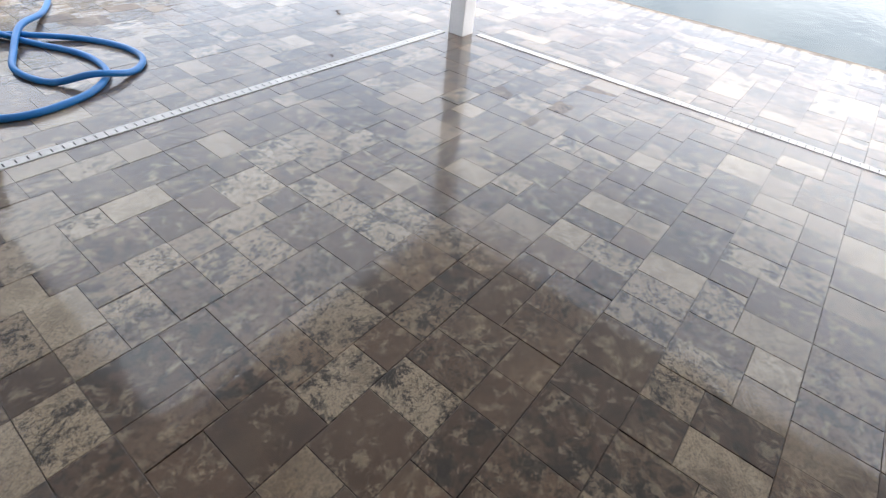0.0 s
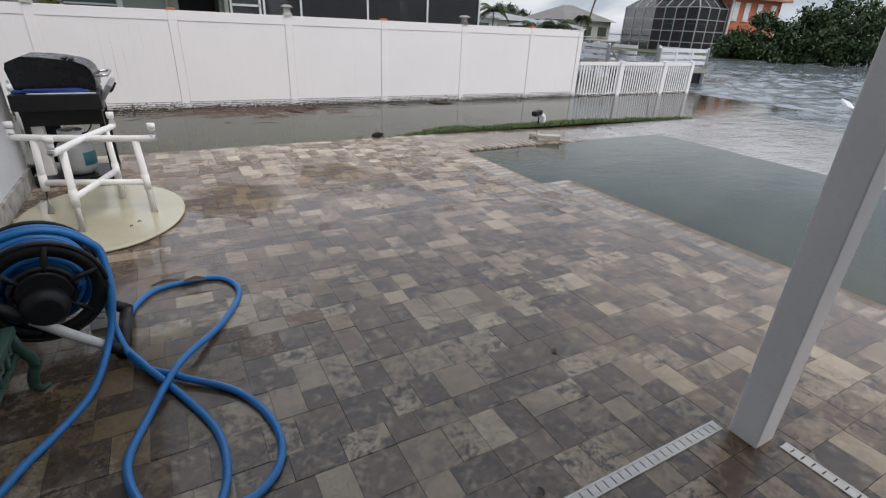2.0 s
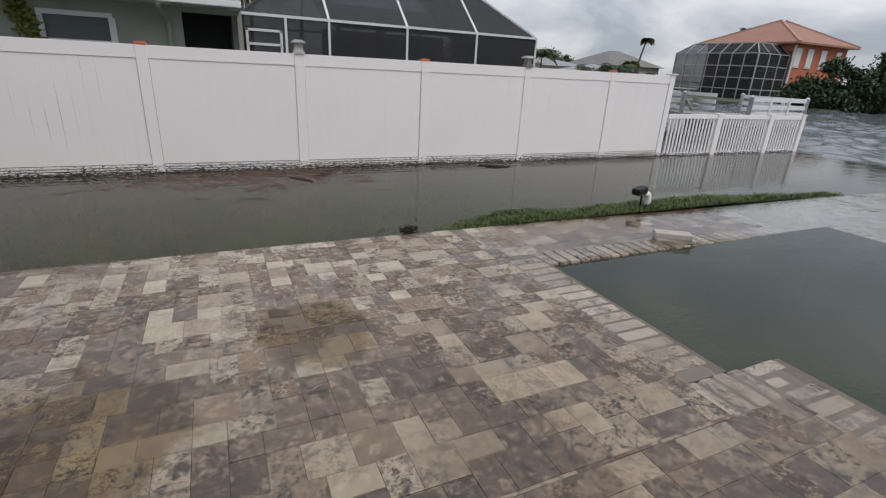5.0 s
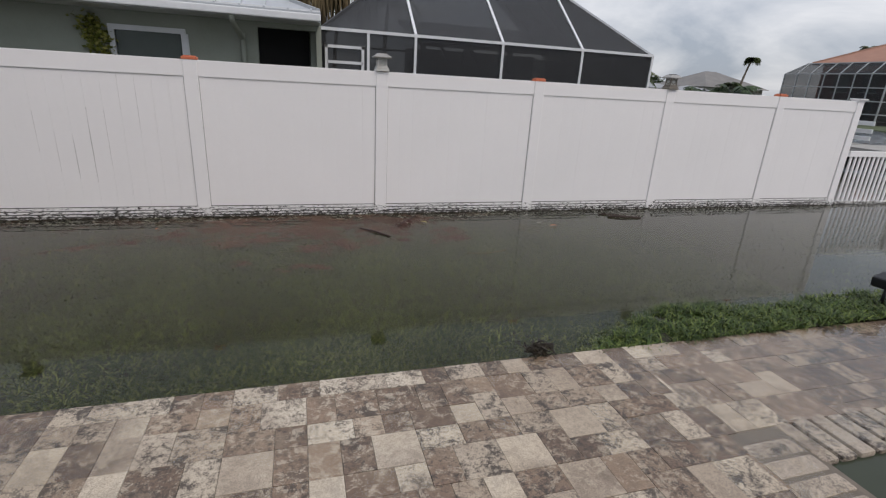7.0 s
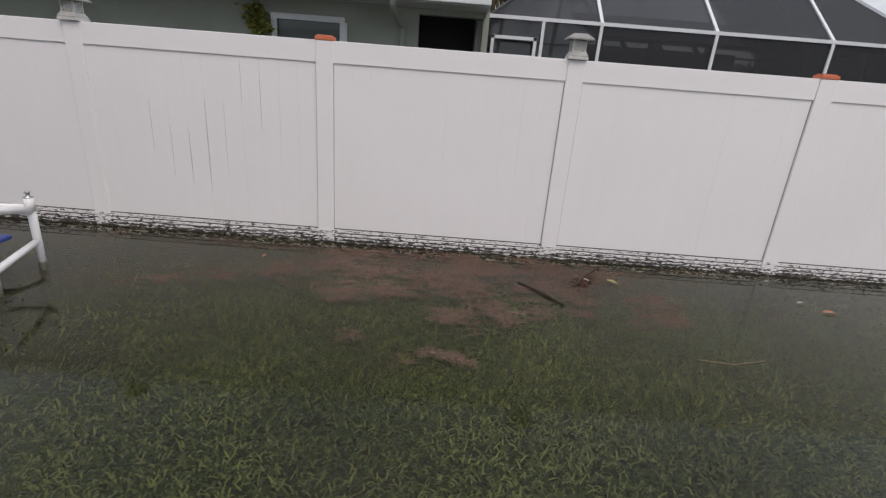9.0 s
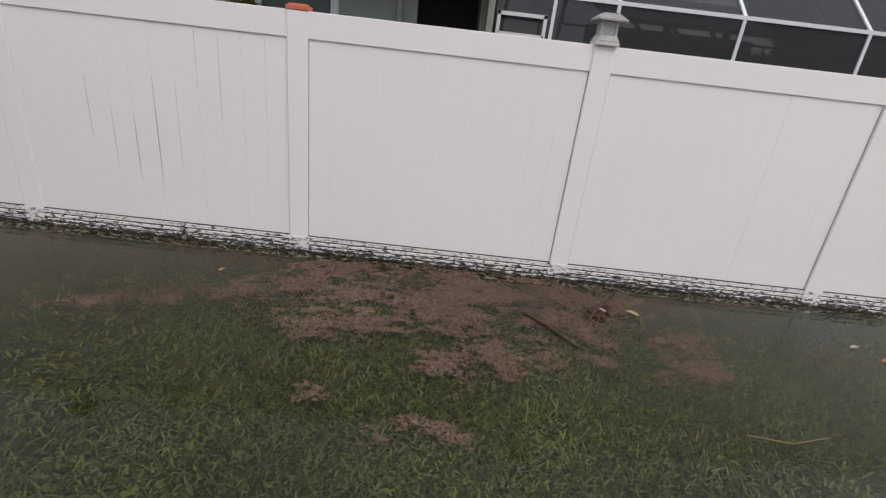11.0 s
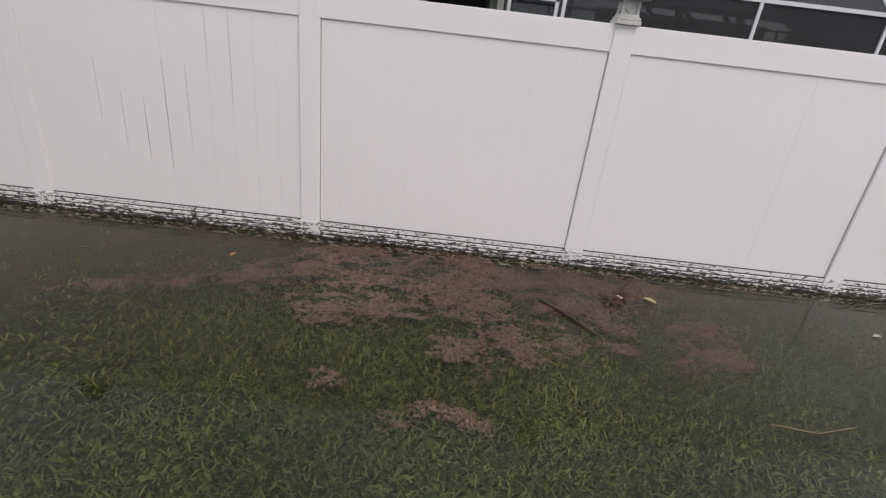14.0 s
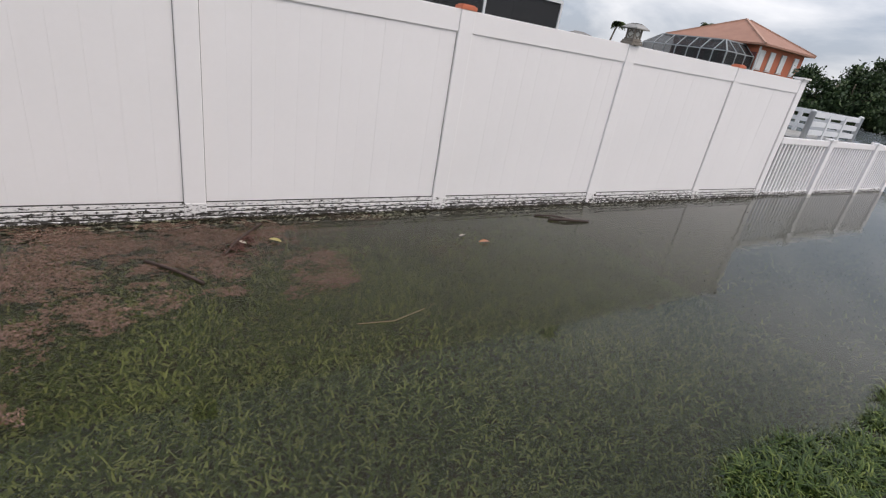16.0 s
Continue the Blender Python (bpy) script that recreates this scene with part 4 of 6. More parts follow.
def drain(m, length, label):
    d = thing("channel_drain", m, label, "drain", "channel drains", "structure")
    bm = bmesh.new()
    box(bm, (length / 2, 0, 0.0), (length, 0.048, 0.004))
    part("channel", bm, M_SLOT, d, "dark channel under the grate")
    seg = 0.45
    bm = bmesh.new()
    for y in (-0.0225, 0.0225):
        box(bm, (seg / 2, y, 0.0025), (seg - 0.003, 0.010, 0.006), bevel=0.001)
    for k in range(11):
        box(bm, ((k + 0.5) * seg / 11, 0, 0.0022), (seg / 11 - 0.006, 0.034, 0.0055))
    me = mesh_of("grate", bm, M_DRAIN)
    for k in range(int(length / seg)):
        ob = new("grate", me)
        ob.parent, ob.location = d, (k * seg, 0, 0)


drain(pose(-3.50, -9.46, 0.0005), 3.15, "white slotted channel drain set in the pavers beneath the porch edge")
drain(pose(-0.20, -9.66, 0.0005, 0, 0, -90), 5.85, "white slotted channel drain set in the pavers beside the pool")

# ---- upturned patio table ----
table = thing("patio_table", pose(-2.89, -5.62, 0.004), "upturned white pipe patio table resting on its cream oval top", "table")
bm = bmesh.new()
lathe(bm, [(0.96, 0.0), (0.99, 0.003), (1.0, 0.012), (0.99, 0.021), (0.96, 0.024)], seg=56)
for v in bm.verts:
    v.co.x *= 0.605
    v.co.y *= 0.83
part("tabletop", bm, M_TABLETOP, table, "cream oval fibreglass top lying face down")
feet = [(-0.37, 0.14), (-0.11, -0.38), (0.13, 0.35), (0.37, -0.11)]
PR = 0.0255
for fx, fy in feet:
    bm = bmesh.new()
    tube(bm, [(fx, fy, 0.024), (fx * 0.97, fy * 0.97, 0.3), (fx * 0.92, fy * 0.92, 0.63)], PR, 14)
    tube(bm, [(fx * 0.97, fy * 0.97, 0.22), (fx * 0.96, fy * 0.96, 0.35)], PR + 0.003, 14)
    part("leg", bm, M_PVC, table)
for (ax, ay), (bx, by), z in ((feet[0], feet[3], 0.645), (feet[1], feet[2], 0.648)):
    bm = bmesh.new()
    k = 1.27
    tube(bm, smooth_path([(ax * k, ay * k, z + 0.115), (ax * k, ay * k, z + 0.03), (ax * (k - 0.09), ay * (k - 0.09), z), (0, 0, z), (bx * (k - 0.09), by * (k - 0.09), z), (bx * k, by * k, z + 0.03), (bx * k, by * k, z + 0.115)], 5), PR, 14)
    for px, py in ((ax, ay), (bx, by)):
        tube(bm, [(px * k, py * k, z + 0.075), (px * k, py * k, z + 0.118)], PR + 0.003, 14)
    part("top_bar", bm, M_PVC, table)
    bm = bmesh.new()
    tube(bm, [(ax * 0.96, ay * 0.96, 0.285), (bx * 0.96, by * 0.96, 0.285)], PR * 0.95, 14)
    part("stretcher", bm, M_PVC, table)

# ---- gas grill ----
grill = thing("gas_grill", pose(-3.09, -4.35, 0.0), "black gas grill with a closed rounded hood and steel front handle", "grill")
bm = bmesh.new()
# the hood's round section runs from the back to the front, its length along the wall
prof = [(-0.34, 0.89), (-0.365, 1.06), (-0.35, 1.115), (-0.24, 1.165), (-0.10, 1.163), (0.04, 1.148), (0.15, 1.128), (0.215, 1.100), (0.250, 1.055), (0.268, 0.98), (0.262, 0.89)]
near_end = [bm.verts.new((x, -0.27, z)) for x, z in prof]
far_end = [bm.verts.new((x, 0.33, z)) for x, z in prof]
n_p = len(prof)
for k in range(n_p):
    bm.faces.new((near_end[k], near_end[(k + 1) % n_p], far_end[(k + 1) % n_p], far_end[k]))
bm.faces.new(near_end[::-1])
bm.faces.new(far_end)
caps = [e for e in bm.edges if abs(e.verts[0].co.y - e.verts[1].co.y) < 1e-6]
bmesh.ops.bevel(bm, geom=caps, offset=0.018, segments=2, affect="EDGES")
bmesh.ops.recalc_face_normals(bm, faces=bm.faces)
part("hood", bm, M_ENAMEL, grill, "glossy black hood")
bm = bmesh.new()
box(bm, (-0.05, 0.02, 0.76), (0.62, 0.58, 0.22), bevel=0.02)
part("firebox", bm, M_ENAMEL, grill)
bm = bmesh.new()
box(bm, (-0.04, -0.345, 0.80), (0.66, 0.16, 0.14), bevel=0.012)
part("side_shelf", bm, M_BLACK, grill, "folded black side shelf")
for x, y in ((-0.33, -0.25), (0.24, -0.25), (-0.33, 0.27), (0.24, 0.27)):
    bm = bmesh.new()
    box(bm, (x, y, 0.35), (0.045, 0.045, 0.70), bevel=0.006)
    part("leg", bm, M_BLACK, grill)
for y in (-0.25, 0.27):
    bm = bmesh.new()
    box(bm, (-0.045, y, 0.60), (0.53, 0.03, 0.05), bevel=0.004)
    part("side_rail", bm, M_BLACK, grill)
bm = bmesh.new()
box(bm, (-0.24, 0.275, 0.36), (0.14, 0.012, 0.5), bevel=0.004)
part("back_panel", bm, M_BLACK, grill)
bm = bmesh.new()
box(bm, (-0.04, -0.272, 0.66), (0.60, 0.012, 0.16), bevel=0.004)
part("end_panel", bm, M_BLACK, grill, "black end panel under the shelf")
bm = bmesh.new()
box(bm, (-0.27, -0.20, 0.36), (0.10, 0.10, 0.50), bevel=0.012)
part("tank_shield", bm, M_GREY_TUBE, grill, "pale grey upright shield in the cart")
for z in (1.158, 1.150):
    bm = bmesh.new()
    box(bm, (0.06 if z > 1.155 else 0.11, -0.10, z - 0.004), (0.035, 0.20, 0.010), bevel=0.002)
    part("vent_slot", bm, M_SLOT, grill)
bm = bmesh.new()
box(bm, (-0.04, 0.01, 0.055), (0.62, 0.52, 0.03), bevel=0.006)
part("bottom_shelf", bm, M_BLACK, grill)
bm = bmesh.new()
tube(bm, smooth_path([(0.27, -0.2, 1.0), (0.36, -0.2, 1.01), (0.365, 0.03, 1.01), (0.36, 0.26, 1.01), (0.27, 0.26, 1.0)], 6), 0.013, 10)
part("handle", bm, M_STEEL, grill, "bright steel hood handle")
bm = bmesh.new()
box(bm, (0.325, 0.03, 0.86), (0.05, 0.60, 0.17), Euler((0, 0.6, 0)).to_matrix(), bevel=0.015)
part("control_panel", bm, M_STEEL, grill, "slanted steel control panel")
for y in (-0.2, 0.03, 0.25):
    bm = bmesh.new()
    lathe(bm, [(0.034, 0.0), (0.034, 0.03), (0.026, 0.045), (0.0, 0.046)], seg=14)
    bmesh.ops.transform(bm, matrix=Matrix.Translation((0.342, y, 0.878)) @ Euler((0, 0.97, 0)).to_matrix().to_4x4(), verts=bm.verts)
    part("knob", bm, M_BLACK, grill)
for y in (-0.25, 0.27):
    bm = bmesh.new()
    lathe(bm, [(0.0, -0.018), (0.055, -0.018), (0.062, 0.0), (0.055, 0.018), (0.0, 0.018)], seg=16)
    bmesh.ops.transform(bm, matrix=Matrix.Translation((-0.37, y, 0.062)) @ Euler((0, radians(90), 0)).to_matrix().to_4x4(), verts=bm.verts)
    part("wheel", bm, M_BLACK, grill)
bm = bmesh.new()
box(bm, (0, 0, 0.012), (0.56, 0.07, 0.024), bevel=0.01)
box(bm, (0.02, -0.02, 0.03), (0.42, 0.05, 0.014), Euler((0, 0, 0.08)).to_matrix(), bevel=0.005)
tool = part("tool_case", bm, M_BLUE_CLOTH)
tool.matrix_basis = pose(-3.16, -4.675, 0.874)
tagged(tool, "long blue plastic tool case lying on the grill front", "case")
bm = bmesh.new()
box(bm, (0, 0, 0), (0.5, 0.045, 0.008), bevel=0.003)
cloth = part("white_tray", bm, M_WHITE_PLASTIC)
cloth.matrix_basis = pose(-3.08, -4.735, 0.874)
tagged(cloth, "narrow white plastic strip under the blue case", "tray")

tank = thing("gas_cylinder", pose(-3.14, -4.42, 0.071), "grey steel gas cylinder with collar beneath the grill", "gas cylinder")
bm = bmesh.new()
lathe(bm, [(0.10, 0.0), (0.145, 0.03), (0.155, 0.08), (0.155, 0.24), (0.13, 0.30), (0.07, 0.335), (0.03, 0.345)], seg=28)
part("body", bm, M_TANK, tank)
bm = bmesh.new()
lathe(bm, [(0.1555, 0.10), (0.157, 0.102), (0.157, 0.225), (0.1555, 0.227)], seg=28, caps=False)
for f in [f for f in bm.faces if f.calc_center_median().x < 0.06 or f.calc_center_median().y > 0.1]:
    bm.faces.remove(f)
part("label", bm, M_TEAL, tank, "dark teal paper label")
bm = bmesh.new()
lathe(bm, [(0.105, 0.31), (0.108, 0.43), (0.100, 0.43), (0.097, 0.31)], seg=24)
part("collar", bm, M_GREY_TUBE, tank)
bm = bmesh.new()
lathe(bm, [(0.02, 0.34), (0.024, 0.40), (0.035, 0.405), (0.035, 0.43), (0.0, 0.432)], seg=12)
part("valve", bm, M_STEEL, tank)
bm = bmesh.new()
tube(bm, smooth_path([(0.02, 0, 0.41), (0.12, -0.05, 0.40), (0.18, -0.02, 0.48), (0.12, 0.02, 0.60)], 6), 0.008, 8)
part("gas_tube", bm, M_BLACK, tank)

# ---- hose reel cart ----
reel = thing("hose_reel_cart", pose(-2.97, -7.62, 0), "black hose reel cart with grey tubular frame", "hose reel")
axis = Euler((radians(90), 0, radians(12))).to_matrix()
PLATE = Vector((0.19, 0.15, 0.10))
C = Vector((0.03, 0, 0.40))
for sgn, nm in ((-1, "drum_disc"), (1, "drum_disc")):
    bm = bmesh.new()
    c = C + axis @ Vector((0, 0, 0.15 * -sgn))
    rim = [c + axis @ Vector((0.235 * math.cos(q), 0.235 * math.sin(q), 0)) for q in np.linspace(0, 2 * math.pi, 40, endpoint=False)]
    tube(bm, rim, 0.013, 8, closed=True)
    lathe(bm, [(0.178, -0.008), (0.235, -0.010), (0.235, 0.010), (0.178, 0.008), (0.178, -0.008)], c, 40, axis, caps=False)
    rim2 = [c + axis @ Vector((0.12 * math.cos(q), 0.12 * math.sin(q), 0)) for q in np.linspace(0, 2 * math.pi, 24, endpoint=False)]
    tube(bm, rim2, 0.012, 8, closed=True)
    for k in range(6):
        q = k * math.pi / 3 + 0.3
        sp = bmesh.new()
        tube(sp, [c + axis @ Vector((0.05 * math.cos(q), 0.05 * math.sin(q), 0)), c + axis @ Vector((0.225 * math.cos(q), 0.225 * math.sin(q), 0))], 0.014, 8)
        part("spoke", sp, M_BLACK, reel)
    lathe(bm, [(0.10, -0.02), (0.11, 0.0), (0.10, 0.02)], c, 20, axis)
    part(nm, bm, M_BLACK, reel)
bm = bmesh.new()
lathe(bm, [(0.085, -0.16), (0.085, 0.16)], C, 20, axis)
part("drum", bm, M_BLACK, reel)
bm = bmesh.new()
lathe(bm, [(0.06, -0.02), (0.095, 0.02), (0.09, 0.07), (0.06, 0.10)], C + axis @ Vector((-0.01, -0.05, 0.15)), 20, axis)
part("hub", bm, M_BLACK, reel, "rounded black hub cover")
for dy in (-0.22, 0.20):
    bm = bmesh.new()
    tube(bm, smooth_path([(0.30, dy, 0.06), (0.16, dy, 0.17), (0.02, dy, 0.30), (-0.16, dy, 0.46), (-0.34, dy + 0.02, 0.56), (-0.50, dy + 0.03, 0.58)], 6), 0.024, 10)
    part("frame_tube", bm, M_GREY_TUBE, reel, "curved grey frame tube")
    bm = bmesh.new()
    tube(bm, [(-0.20, dy, 0.485), (-0.10, dy, 0.405), (0.0, dy, 0.315)], 0.030, 10)
    part("sleeve", bm, M_BLACK, reel, "black rubber sleeve")
    bm = bmesh.new()
    tube(bm, [(0.24, dy, 0.105), (0.31, dy, 0.05)], 0.030, 10)
    part("sleeve", bm, M_BLACK, reel, "black rubber sleeve")
bm = bmesh.new()
tube(bm, [(0.30, -0.24, 0.05), (0.30, 0.22, 0.05)], 0.032, 10)
part("foot_bar", bm, M_BLACK, reel)
bm = bmesh.new()
tube(bm, [(-0.22, -0.22, 0.115), (-0.22, 0.2, 0.115)], 0.012, 8)
tube(bm, [(-0.22, -0.20, 0.115), (-0.12, -0.22, 0.42)], 0.018, 8)
tube(bm, [(-0.22, 0.18, 0.115), (-0.12, 0.20, 0.42)], 0.018, 8)
part("axle", bm, M_BLACK, reel)
flat_axis = Euler((radians(90), 0, 0)).to_matrix()
for dy in (-0.235, 0.20):
    w = new("wheel")
    w.parent, w.location = reel, (-0.22, dy, 0.108)
    bm = bmesh.new()
    tube(bm, [flat_axis @ Vector((0.085 * math.cos(q), 0.085 * math.sin(q), 0)) for q in np.linspace(0, 2 * math.pi, 28, endpoint=False)], 0.022, 8, closed=True)
    part("tyre", bm, M_BLACK, w)
    bm = bmesh.new()
    lathe(bm, [(0.022, -0.022), (0.026, 0.0), (0.022, 0.022)], (0, 0, 0), 14, flat_axis)
    for k in range(5):
        q = k * 2 * math.pi / 5
        box(bm, flat_axis @ Vector((0.045 * math.cos(q), 0.045 * math.sin(q), 0.008)), (0.055, 0.018, 0.024), flat_axis @ Matrix.Rotation(q, 3, "Z"))
    tube(bm, [flat_axis @ Vector((0.072 * math.cos(q), 0.072 * math.sin(q), 0.008)) for q in np.linspace(0, 2 * math.pi, 28, endpoint=False)], 0.011, 6, closed=True)
    part("rim", bm, M_GREY_TUBE, w, "grey five-spoked plastic rim")

hose = thing("garden_hose", pose(0, 0, 0), "bright blue garden hose looped over wet pavers from the reel", "hose")
HR = 0.0165
RC = Vector((-2.97, -7.62, 0)) + C
over = lambda degs, across: [tuple(RC + axis @ Vector((0.262 * math.cos(radians(q)), 0.262 * math.sin(radians(q)), across))) for q in degs]
line = over((165, 140, 115, 90, 65, 40, 18), 0.05) + [(-2.67, -7.72, 0.33), (-2.71, -7.84, 0.14), (-2.80, -8.10, HR), (-2.99, -8.45, HR), (-3.06, -8.64, HR), (-3.04, -8.84, HR), (-2.90, -9.05, HR), (-2.73, -9.12, HR), (-2.50, -9.06, HR), (-2.36, -8.92, HR), (-2.31, -8.75, HR),
        (-2.33, -8.52, HR), (-2.46, -8.21, HR), (-2.58, -8.00, 0.05), (-2.68, -7.74, 0.05), (-2.67, -7.44, HR), (-2.56, -7.20, HR), (-2.38, -7.14, HR), (-2.16, -7.17, HR), (-2.08, -7.40, HR), (-2.22, -7.73, HR)]
line += [(-2.43, -8.06, 0.058), (-2.57, -8.34, HR), (-2.64, -8.59, HR), (-2.57, -8.83, HR), (-2.42, -8.95, 0.057), (-2.24, -8.93, HR), (-2.12, -8.80, HR), (-2.11, -8.59, HR), (-2.22, -8.33, HR), (-2.45, -8.12, 0.03), (-2.62, -7.92, 0.03), (-2.70, -7.72, 0.2)] + over((10, 35, 60, 85, 110, 135, 160), 0.005)
bm = bmesh.new()
tube(bm, smooth_path(line, 7), HR, 12)
part("loose_line", bm, M_HOSE, hose)
bm = bmesh.new()
coil = []
for k in range(560):
    q = k * 2 * math.pi / 38
    turn = k / 38
    layer = int(turn // 5)
    across = (turn % 5) / 5 * 0.22 - 0.11
    across = across if layer % 2 == 0 else -across
    coil.append(Vector((-2.97, -7.62, 0)) + C + axis @ Vector(((0.115 + 0.036 * layer) * math.cos(q), (0.115 + 0.036 * layer) * math.sin(q), across)))
tube(bm, coil, HR, 8)
part("wound_coil", bm, M_HOSE, hose)

bm = bmesh.new()
box(bm, (0, 0, 0), (0.085, 0.022, 0.27), Euler((0, radians(14), 0)).to_matrix(), bevel=0.008)
part("label_plate", bm, M_WHITE_PLASTIC, reel, "white plastic plate with a printed label").location = PLATE
for k in range(4):
    bm = bmesh.new()
    box(bm, (0, -0.013, 0), (0.05 - 0.008 * (k % 2), 0.003, 0.010), Euler((0, radians(14), 0)).to_matrix())
    part("label_bar", bm, M_TANK, reel).location = PLATE + Vector((0.02 - 0.009 * k, 0, 0.07 - 0.035 * k))

# ---- green cast-metal low table with a glass top ----
low = thing("low_table", pose(-3.27, -8.55, 0), "dark green cast-metal low table with clear glass top", "table")
M_GLASS = Nodes("clear_glass")
_g = M_GLASS.add("ShaderNodeBsdfTransparent")
_g.inputs[0].default_value = (0.95, 0.97, 0.96, 1)
_s = M_GLASS.add("ShaderNodeBsdfGlossy")
_s.inputs["Roughness"].default_value = 0.01
_m = M_GLASS.add("ShaderNodeMixShader")
_m.inputs[0].default_value = 0.05
for a_, b_ in ((_g.outputs[0], 1), (_s.outputs[0], 2)):
    M_GLASS.t.links.new(a_, _m.inputs[b_])
M_GLASS.t.links.new(_m.outputs[0], M_GLASS.out.inputs[0])
M_GLASS = M_GLASS.m
HX, HY, HZ = 0.26, 0.56, 0.355
for c, s_, nm in (((HX, 0, HZ), (0.045, 2 * HY + 0.045, 0.03), "rim_rail"), ((-HX, 0, HZ), (0.045, 2 * HY + 0.045, 0.03), "rim_rail"), ((0, HY, HZ), (2 * HX - 0.045, 0.045, 0.03), "rim_rail"), ((0, -HY, HZ), (2 * HX - 0.045, 0.045, 0.03), "rim_rail")):
    bm = bmesh.new()
    box(bm, c, s_, bevel=0.006)
    part(nm, bm, M_GREEN_IRON, low)
bm = bmesh.new()
box(bm, (0, 0, HZ + 0.019), (2 * HX - 0.01, 2 * HY - 0.01, 0.006))
part("glass_top", bm, M_GLASS, low, "clear glass top reflecting the sky")
for sx in (-1, 1):
    for sy in (-1, 1):
        bm = bmesh.new()
        tube(bm, smooth_path([(sx * HX, sy * HY, HZ - 0.01), (sx * (HX + 0.012), sy * (HY + 0.012), 0.26), (sx * (HX + 0.035), sy * (HY + 0.04), 0.17), (sx * (HX + 0.012), sy * (HY + 0.03), 0.08), (sx * (HX + 0.02), sy * (HY + 0.05), 0.02), (sx * (HX + 0.05), sy * (HY + 0.08), 0.012)], 5),
             [0.019 + 0.008 * math.sin(min(1, k / 25) * math.pi) - 0.008 * k / 25 for k in range(26)], 10)
        part("leg", bm, M_GREEN_IRON, low)
for sy in (-1, 1):
    bm = bmesh.new()
    tube(bm, [(-HX, sy * HY, 0.245), (HX, sy * HY, 0.245)], 0.010, 8)
    for k in range(4):
        cx = -HX + (k + 0.5) * HX / 2
        tube(bm, smooth_path([(cx - 0.055, sy * HY, 0.25), (cx - 0.03, sy * HY, 0.30), (cx, sy * HY, 0.285), (cx + 0.02, sy * HY, 0.31), (cx + 0.05, sy * HY, 0.335)], 4), 0.008, 6)
        box(bm, (cx + 0.012, sy * HY, 0.285), (0.03, 0.010, 0.05), Euler((0, 0.6, 0)).to_matrix(), bevel=0.004)
    part("scroll_apron", bm, M_GREEN_IRON, low, "apron with leafy cast scrolls")
for sx in (-1, 1):
    bm = bmesh.new()
    tube(bm, [(sx * HX, -HY, 0.245), (sx * HX, HY, 0.245)], 0.010, 8)
    for k in range(9):
        cy = -HY + (k + 0.5) * 2 * HY / 9
        tube(bm, smooth_path([(sx * HX, cy - 0.055, 0.25), (sx * HX, cy - 0.03, 0.30), (sx * HX, cy, 0.285), (sx * HX, cy + 0.02, 0.31), (sx * HX, cy + 0.05, 0.335)], 4), 0.008, 6)
    part("scroll_apron", bm, M_GREEN_IRON, low, "apron with leafy cast scrolls")

# ---- pipe chair standing in the flooded side yard ----
chair = thing("pipe_chair", pose(-3.94, -1.12, -0.14, 0, 0, 8), "white plastic pipe chair with a blue sling standing in water", "chair")
for x, y, h in ((-0.22, -0.22, 0.72), (0.22, -0.22, 0.72), (-0.22, 0.22, 0.57), (0.22, 0.22, 0.57)):
    bm = bmesh.new()
    tube(bm, [(x, y, 0), (x, y, h)], 0.026, 12)
    tube(bm, [(x, y, h - 0.09), (x, y, h)], 0.031, 12)
    part("leg", bm, M_PVC, chair)
    bm = bmesh.new()
    lathe(bm, [(0.03, h), (0.03, h + 0.006), (0.012, h + 0.01), (0.012, h + 0.03), (0.02, h + 0.04), (0.006, h + 0.05)], (x, y, 0), 10)
    part("cap", bm, M_STEEL, chair, "small wing-nut cap")
for a_, b_ in (((-0.22, -0.22, 0.58), (0.22, -0.22, 0.58)), ((-0.22, 0.22, 0.50), (0.22, 0.22, 0.50)), ((-0.22, -0.22, 0.28), (0.22, -0.22, 0.28)), ((0.22, -0.22, 0.60), (0.22, 0.22, 0.48)), ((-0.22, -0.22, 0.60), (-0.22, 0.22, 0.48)), ((0.22, -0.22, 0.20), (0.22, 0.22, 0.26)), ((-0.22, -0.22, 0.20), (-0.22, 0.22, 0.26))):
    bm = bmesh.new()
    tube(bm, [a_, b_], 0.024, 12)
    part("bar", bm, M_PVC, chair)
bm = bmesh.new()
box(bm, (-0.04, -0.02, 0.31), (0.30, 0.36, 0.03), bevel=0.012)
part("seat", bm, M_BLUE_CLOTH, chair, "faded blue sling seat")

# ---- coping along the pool ----
coping = thing("pool_coping", pose(0, 0, 0), "row of pale narrow coping bricks round the pool", "coping", "", "structure")
M_COPING = paver_material("wet_coping_brick", False, 0.6)
bm = bmesh.new()
box(bm, (0, 0, -0.027), (0.286, 0.098, 0.055), bevel=0.016)
cop_me = mesh_of("brick", bm, M_COPING)
runs = [((JOG_X - 0.145, JOG_Y - 0.06), (0, -1), 76, 0), ((POOL_X0 - 0.145, POOL_Y1 + 0.1), (0, -1), 15, 0), ((POOL_X0 + 0.06, POOL_Y1 + 0.145 - 0.03), (1, 0), 34, 90), ((JOG_X - 0.352, JOG_Y - 0.145), (-1, 0), 4, 90), ((POOL_X1 + 0.12, POOL_Y1 - 0.06), (0, -1), 80, 0)]
rb_ = random.Random(9)
